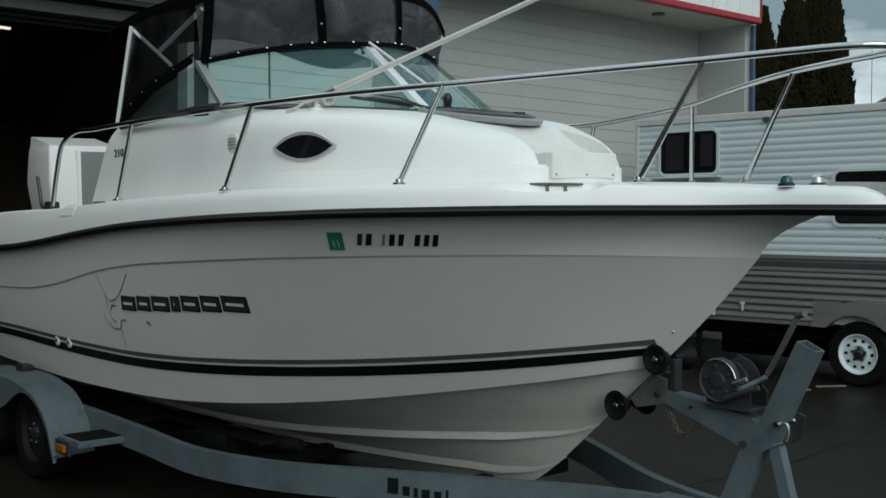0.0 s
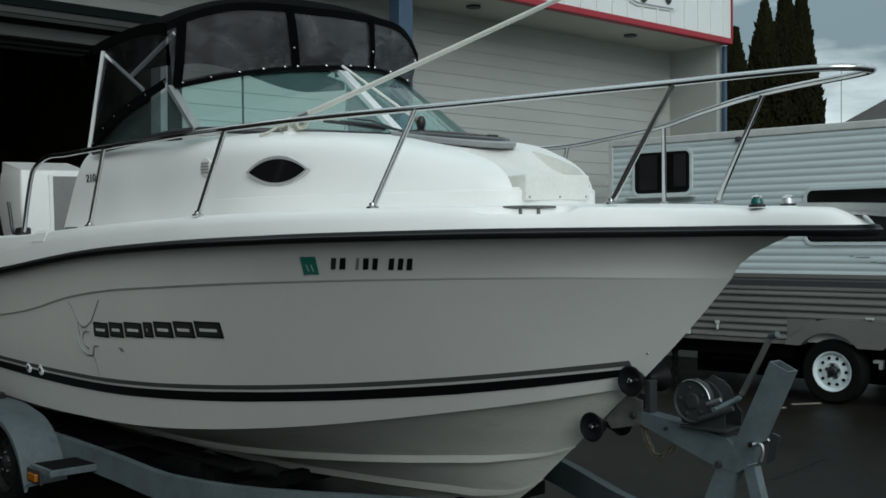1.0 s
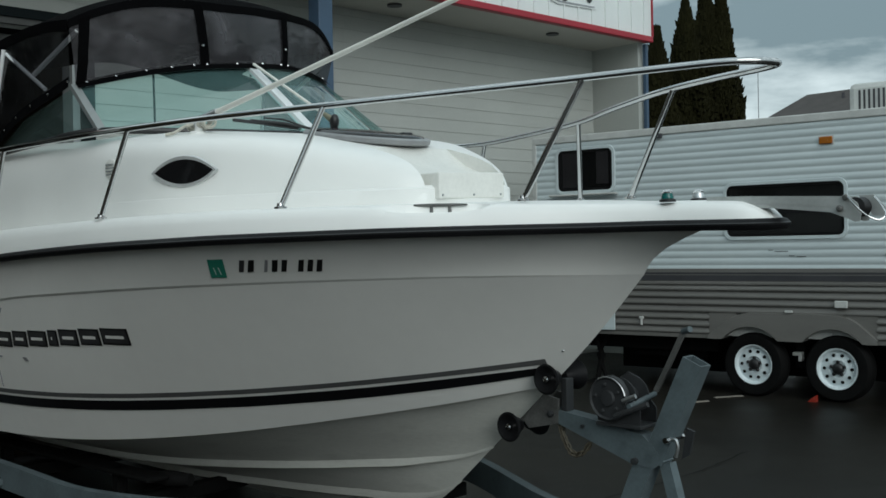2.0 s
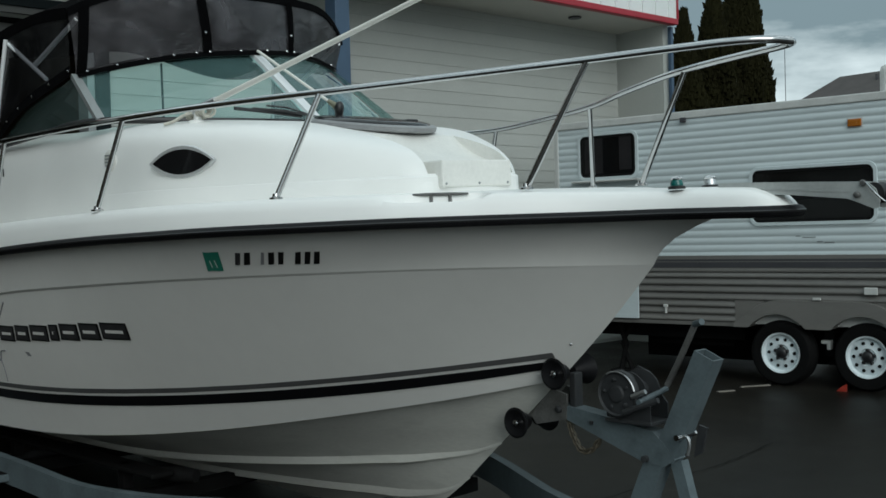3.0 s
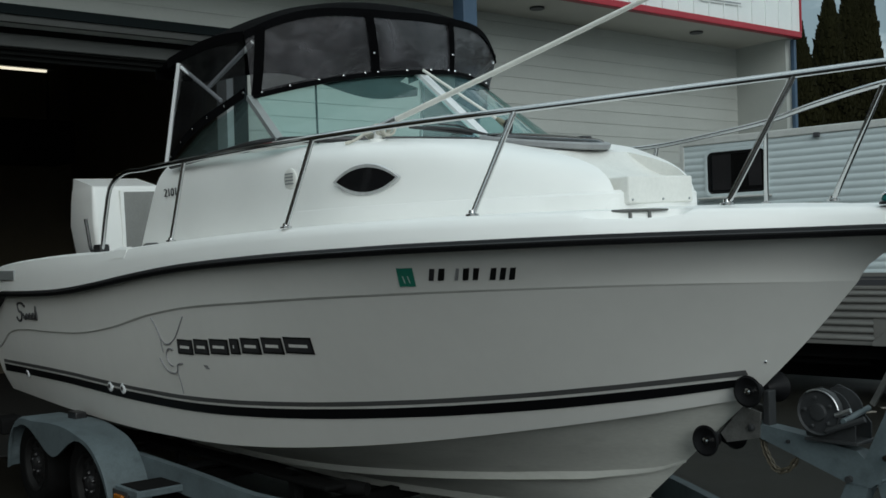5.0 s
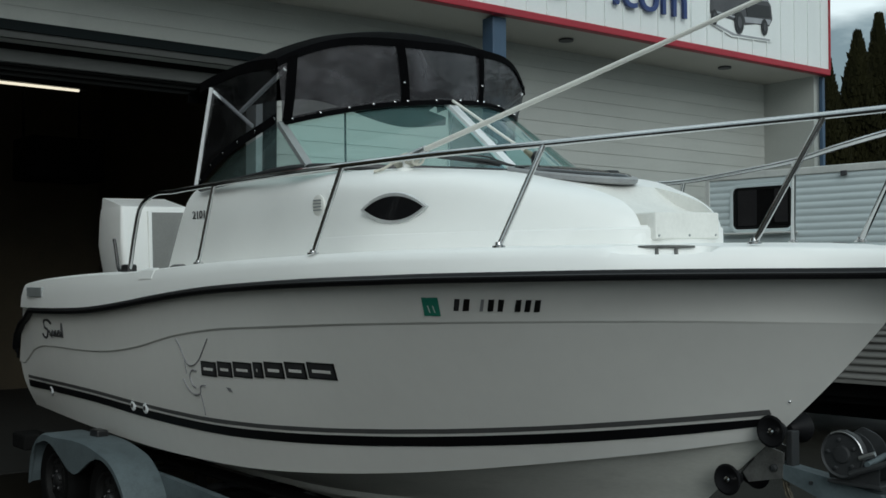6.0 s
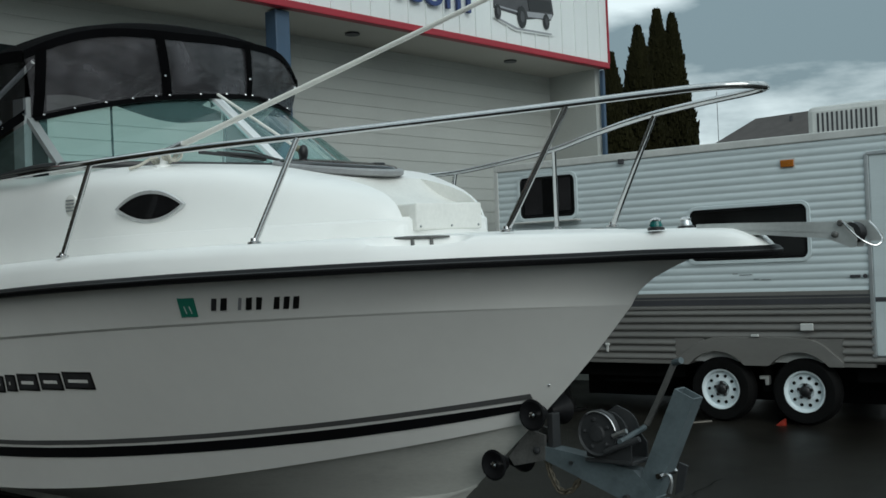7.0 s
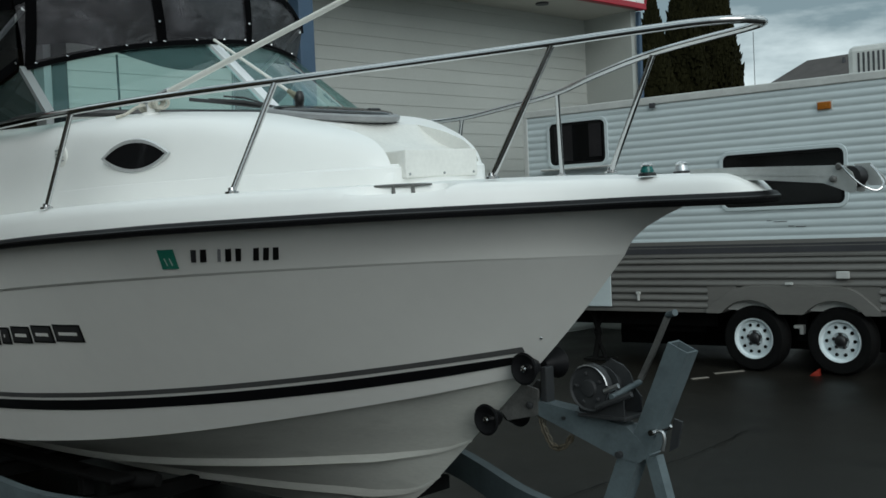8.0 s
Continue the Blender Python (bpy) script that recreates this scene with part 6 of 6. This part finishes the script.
soffit = bpart("soffit", block(-0.02, 27, 0.02, WALLV + 0.2, SOF, SOF + 0.04), SOFFIT, None, "pale painted soffit under the overhang")
bpart("roof", block(0.0, 27, 0.05, 14.0, TOPZ - 0.15, TOPZ - 0.02), SHINGLE, None, "flat roof")
for u, v0 in ((1.65, 0.47), (4.52, 0.50)):
    tagged(part("downlight", moved(lathe([(0.09, -0.02), (0.09, 0.0), (0.07, 0.004)], 20, Matrix.Translation((u, v0, SOF - 0.004))), BM), RVDARK), "dark round recessed soffit light", "light fitting", "soffit lights")
fascia = bpart("fascia", block(-0.02, 27, 0.0, 0.05, SOF + 0.07, TOPZ), SIGNPANEL, None, "white ribbed metal sign fascia")
for k in range(89):
    u = 0.15 + 0.30 * k
    bpart("rib", block(u, u + 0.025, -0.018, 0.0, SOF + 0.07, TOPZ - 0.02), SIGNPANEL, fascia)
bpart("red_trim", block(0.0, 27, -0.05, 0.06, SOF - 0.015, SOF + 0.07, 0.01), RED, None, "red band along the fascia's foot")
bpart("red_trim_side", block(-0.035, -0.022, -0.03, 0.02, SOF + 0.07, TOPZ), RED, None, "thin red edge trim on the fascia corner")
bpart("fascia_side", block(-0.03, 0.05, 0.05, 2.0, SOF, TOPZ - 0.01), SIGNPANEL, None, "white fascia return")
for u, w in ((POSTU, 0.19), (-0.02, 0.06)):
    tagged(part("post", moved(block(u, u + w, 0.06, 0.06 + w, 0, SOF - 0.021, 0.01), BM), BLUE), "slate blue square post under the overhang", "post", "blue posts")
# sign lettering: dot com, the name before it as plain shapes
sign = thing("sign_lettering", "navy blue raised letters on the white fascia", "sign", tuple(BM @ Vector((3.5, -0.03, 5.1))))


def sign_block(u0, u1, z0, z1):
    g = block(u1, u0, -0.06, -0.02, z0, z1, 0.02, 2)
    return part("letter", moved(g, BM), SIGNBLUE, sign)


m = BM @ frame_of((4.30, -0.05, 4.95), (-1, 0, 0), (0, 0, 1))
ob = lettering("letter", ".com", 0.67, m, SIGNBLUE, sign, 0.02)
sign_block(4.62, 4.77, 4.98, 5.42)
part("letter", moved(join(lathe([(0.34, -0.02), (0.34, 0.02), (0.20, 0.02), (0.20, -0.02)], 32, Matrix.Translation((5.16, -0.04, 5.28)) @ Euler((radians(90), 0, 0)).to_matrix().to_4x4() @ Matrix.Diagonal((0.9, 1.1, 1, 1)))), BM), SIGNBLUE, sign, "", True)
sign_block(5.66, 5.86, 5.12, 5.62)
# flat picture of a pickup truck
pic = thing("truck_picture", "flat printed picture of a grey pickup truck on the fascia", "sign", tuple(BM @ Vector((1.7, -0.03, 5.3))))


def flat(poly, mat, depth, name):
    part(name, moved(slab([(u, -0.02 - depth, z) for u, z in poly], 0.006, (0, -1, 0)), BM), mat, pic)


flat([(2.56, 4.98), (2.10, 4.86), (1.30, 4.89), (1.20, 5.0), (1.24, 5.42), (1.40, 5.55), (1.66, 5.58), (1.78, 5.68), (2.0, 5.73), (2.18, 5.70), (2.34, 5.62), (2.44, 5.43), (2.56, 5.38)], SIGNPANEL, 0.0, "backing")
flat([(2.53, 5.10), (2.53, 5.34), (2.40, 5.39), (2.30, 5.57), (2.14, 5.64), (1.96, 5.68), (1.76, 5.63), (1.65, 5.53), (1.41, 5.50), (1.30, 5.38), (1.27, 5.20), (1.34, 5.10), (1.62, 5.09), (1.88, 5.04), (2.10, 5.08)], TRUCKGREY, 0.006, "body")
flat([(2.28, 5.42), (2.22, 5.54), (2.06, 5.58), (2.02, 5.43)], TRUCKDARK, 0.012, "side_window")
flat([(1.97, 5.63), (1.78, 5.60), (1.68, 5.52), (1.95, 5.45)], TRUCKDARK, 0.012, "windscreen")
flat([(1.92, 5.43), (1.66, 5.50), (1.43, 5.485), (1.37, 5.43), (1.62, 5.40)], TRUCKLIGHT, 0.012, "hood")
flat([(1.84, 5.34), (1.34, 5.37), (1.31, 5.22), (1.80, 5.17)], TRUCKDARK, 0.012, "grille")
flat([(1.86, 5.15), (1.31, 5.19), (1.33, 5.12), (1.84, 5.08)], TRUCKLIGHT, 0.013, "bumper")
flat([(2.50, 5.15), (2.05, 5.13), (2.05, 5.11), (2.50, 5.125)], TRUCKLIGHT, 0.013, "side_step")
for cu, cz, r in ((1.97, 5.06, 0.15), (1.45, 5.07, 0.11), (2.46, 5.06, 0.10)):
    flat([(cu + r * 0.62 * math.cos(2 * math.pi * k / 18), cz + r * math.sin(2 * math.pi * k / 18)) for k in range(18)], TRUCKDARK, 0.018, "tyre")
    flat([(cu + r * 0.30 * math.cos(2 * math.pi * k / 14), cz + r * 0.5 * math.sin(2 * math.pi * k / 14)) for k in range(14)], TRUCKGREY, 0.024, "rim")
flat([(2.53, 4.985), (2.08, 4.885), (1.33, 4.91), (1.33, 4.925), (2.06, 4.905), (2.50, 5.0)], TRUCKLIGHT, 0.010, "shadow_line")
# garage opening: header trims, raised door and dark interior
bpart("header_trim", block(UG0 - 0.3, UG1 + 0.3, WALLV - 0.06, WALLV + 0.03, 3.94, 4.03), DARKTRIM, None, "dark green trim above the door")
bpart("jamb_trim", block(UG0 - 0.19, UG0 - 0.04, WALLV - 0.05, WALLV + 0.03, 0, 3.94), DARKTRIM, None, "dark green casing beside the door")
bpart("jamb", block(UG0 - 0.04, UG0 + 0.035, WALLV - 0.03, WALLV + 0.2, 0, 3.875), POSTGREY, None, "grey painted door jamb")
# Header board's dim grey carries the shade of the overhang.
bpart("header_panel", block(UG0 - 0.3, UG1 + 0.3, WALLV - 0.03, WALLV + 0.03, 3.875, 3.94), HEADER, None, "header board with overhang shade in its grey")
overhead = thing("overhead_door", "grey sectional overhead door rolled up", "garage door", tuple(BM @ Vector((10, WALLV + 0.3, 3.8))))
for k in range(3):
    # Grey door sections coloured near black for the shade they hang in.
    part("door_panel", moved(block(UG0 - 0.1, UG1 + 0.1, WALLV + 0.25 + 0.05 * k, WALLV + 0.29 + 0.05 * k, 3.68 - 0.04 * k, 3.90 + 0.1 * k, 0.01), BM), DOORSHADE, overhead, "ribbed door section with shade in its colour")
# Paler grey on the rail paints the light along the door's bottom edge.
part("door_edge", moved(block(UG0 - 0.1, UG1 + 0.1, WALLV + 0.21, WALLV + 0.25, 3.70, 3.82, 0.012), BM), HEADER, overhead, "bottom rail coloured paler where the door catches light")
# Floor base colour is near black, well below bare concrete.
bpart("interior_floor", block(UG0 - 2, UG1 + 2, WALLV, 13.8, 0.003, 0.012), CONCRETE, None, "near-black stained concrete shop floor")
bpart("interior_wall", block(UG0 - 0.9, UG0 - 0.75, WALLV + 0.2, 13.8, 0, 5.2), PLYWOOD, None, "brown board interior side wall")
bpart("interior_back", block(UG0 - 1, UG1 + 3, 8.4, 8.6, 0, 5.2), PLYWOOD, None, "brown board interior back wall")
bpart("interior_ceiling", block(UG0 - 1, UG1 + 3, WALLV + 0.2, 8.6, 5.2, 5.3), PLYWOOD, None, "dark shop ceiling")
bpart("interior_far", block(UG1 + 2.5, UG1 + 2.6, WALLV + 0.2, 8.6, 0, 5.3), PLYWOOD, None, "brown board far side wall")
tube_lamp = thing("shop_light", "lit fluorescent tube under the shop ceiling", "lamp", (-6.0, 0.8, 4.25))
part("tube", tube([(-6.0, -0.9, 4.262), (-6.0, 1.40, 4.275)], 0.018, 8), LAMP, tube_lamp, "glowing tube", True)
part("housing", block(-6.08, -5.92, -1.0, 1.5, 4.29, 4.38, 0.01), RVDARK, tube_lamp)
for y in (-0.7, 1.2):
    part("hanger", tube([(-6.0, y, 4.37), (-6.0, y, 5.22)], 0.01, 6), RVDARK, tube_lamp)
heater = thing("unit_heater", "dark boxy unit heater hung in the shop", "heater", (-6.0, 1.1, 3.3))
part("case", block(-6.3, -5.6, 0.62, 1.62, 3.02, 3.58, 0.04), RVUNDER, heater)
part("hanger", join(tube([(-6.25, 0.75, 3.56), (-6.25, 0.75, 5.22)], 0.02, 6), tube([(-6.25, 1.5, 3.56), (-6.25, 1.5, 5.22)], 0.02, 6)), RVUNDER, heater)


# ---------------- trees ----------------
def cypress(x, y, height, radius, seed, label):
    rnd = random.Random(seed)
    t = thing("cypress_tree", label, "tree", (x, y, 0), "tall cypresses")
    part("trunk", tube([(x, y, 0), (x + 0.03, y, height * 0.4), (x, y + 0.02, height * 0.85)], 0.1, 8, radii=[0.14, 0.09, 0.02]), BARK, t, "", True)
    v, f = [], []
    ph = [rnd.uniform(0, 6.28) for _ in range(4)]
    for _ in range(15000):
        h = rnd.random() ** 0.85
        a = rnd.uniform(0, 2 * math.pi)
        prof = min(1.0, 0.55 + 1.6 * h) * (1 - max(0, (h - 0.38) / 0.62) ** 1.55) + 0.03
        lump = 1 + 0.12 * math.sin(3 * a + ph[0] + 7 * h) + 0.10 * math.sin(5 * a + ph[1] - 11 * h) + 0.08 * math.sin(23 * h + ph[2] + 2 * a)
        r = radius * prof * lump * (rnd.uniform(0.62, 0.98) if rnd.random() < 0.85 else rnd.uniform(0.3, 1.04))
        c = Vector((x + r * math.cos(a), y + r * math.sin(a), 0.3 + h * (height - 0.45)))
        out = Vector((math.cos(a), math.sin(a), 0))
        tip = (Vector((0, 0, 1)) + out * rnd.uniform(0.05, 0.5) + Vector((rnd.uniform(-0.2, 0.2), rnd.uniform(-0.2, 0.2), 0))).normalized()
        ln, wd = rnd.uniform(0.11, 0.25) * (0.7 + 0.3 * prof), rnd.uniform(0.03, 0.06)
        s = tip.orthogonal().normalized()
        s = Matrix.Rotation(rnd.uniform(0, 6.28), 3, tip) @ s
        u = tip.cross(s)
        k = len(v)
        mid = c + tip * ln * 0.35
        v += [c, mid + s * wd, mid + u * wd, mid - s * wd, mid - u * wd, c + tip * ln]
        f += [(k, k + 2, k + 1), (k, k + 3, k + 2), (k, k + 4, k + 3), (k, k + 1, k + 4), (k + 5, k + 1, k + 2), (k + 5, k + 2, k + 3), (k + 5, k + 3, k + 4), (k + 5, k + 4, k + 1)]
    part("crown", (v, f), LEAF, t, "dense dark green upright foliage")
    return t


cypress(-2.82, 14.93, 6.05, 0.50, 11, "narrow dark green cypress beside the shop")
cypress(-2.86, 16.19, 6.80, 0.55, 12, "tall dark green cypress behind the caravan")
cypress(-2.97, 17.25, 7.35, 0.50, 13, "tallest dark green cypress of the row")
cypress(-2.74, 17.50, 7.25, 0.48, 14, "slim dark green cypress at the end of the row")

# ---------------- house beyond ----------------
house = thing("house", "distant house with a brown-grey shingle roof", "house", (-2, 33, 0))
part("wall", block(-9.8, 4.5, 31.5, 37.5, 0, 4.9), HOUSEWALL, house, "pale siding wall")
ridge_a, ridge_b = Vector((-8.2, 34.5, 7.0)), Vector((3.0, 34.5, 7.2))
e = [Vector((-10.3, 31.0, 4.9)), Vector((5.0, 31.0, 4.9)), Vector((5.0, 38.0, 4.9)), Vector((-10.3, 38.0, 4.9))]
part("roof", ([e[0], e[1], e[2], e[3], ridge_a, ridge_b, *[q - Vector((0, 0, 0.15)) for q in e]], [(0, 1, 5, 4), (2, 3, 4, 5), (3, 0, 4), (1, 2, 5), (0, 6, 7, 1), (1, 7, 8, 2), (2, 8, 9, 3), (3, 9, 6, 0)]), SHINGLE, house, "brown-grey shingle hip roof")
part("vent_pipe", tube([(-6.6, 33.9, 6.6), (-6.6, 33.9, 6.85)], 0.06, 8), RVDARK, house)

# ---------------- loose bits on the lot ----------------
for x, y, ln, turn in ((2.93, 6.10, 0.20, 64), (3.0, 6.58, 0.34, 58)):
    stick = thing("wood_scrap", "thin pale wood scrap lying on the asphalt", "scrap", (x, y, 0), "wood scraps")
    part("stick", moved(block(-ln / 2, ln / 2, -0.02, 0.02, 0, 0.012, 0.003), pose(x, y, 0, 0, 0, turn)), SCRAP, stick)
rnd = random.Random(4)
for pts, w in ((((4.50, 0.4), (4.47, 1.2), (4.48, 1.7), (4.50, 2.2), (4.56, 3.0), (4.5, 4.0)), 0.010),):
    path = smooth_path([(x, y, 0.0085) for x, y in pts], 8)
    v, f = [], []
    for i, p in enumerate(path):
        d = (path[min(i + 1, len(path) - 1)] - path[max(i - 1, 0)]).normalized()
        o = Vector((-d.y, d.x, 0))
        q = p + o * rnd.uniform(-0.012, 0.012)
        h = w * rnd.uniform(0.5, 1.2) / 2
        v += [q + o * h, q - o * h]
    f = [(2 * i, 2 * i + 1, 2 * i + 3, 2 * i + 2) for i in range(len(path) - 1)]
    part("crack", (v, f), CRACK, ground)
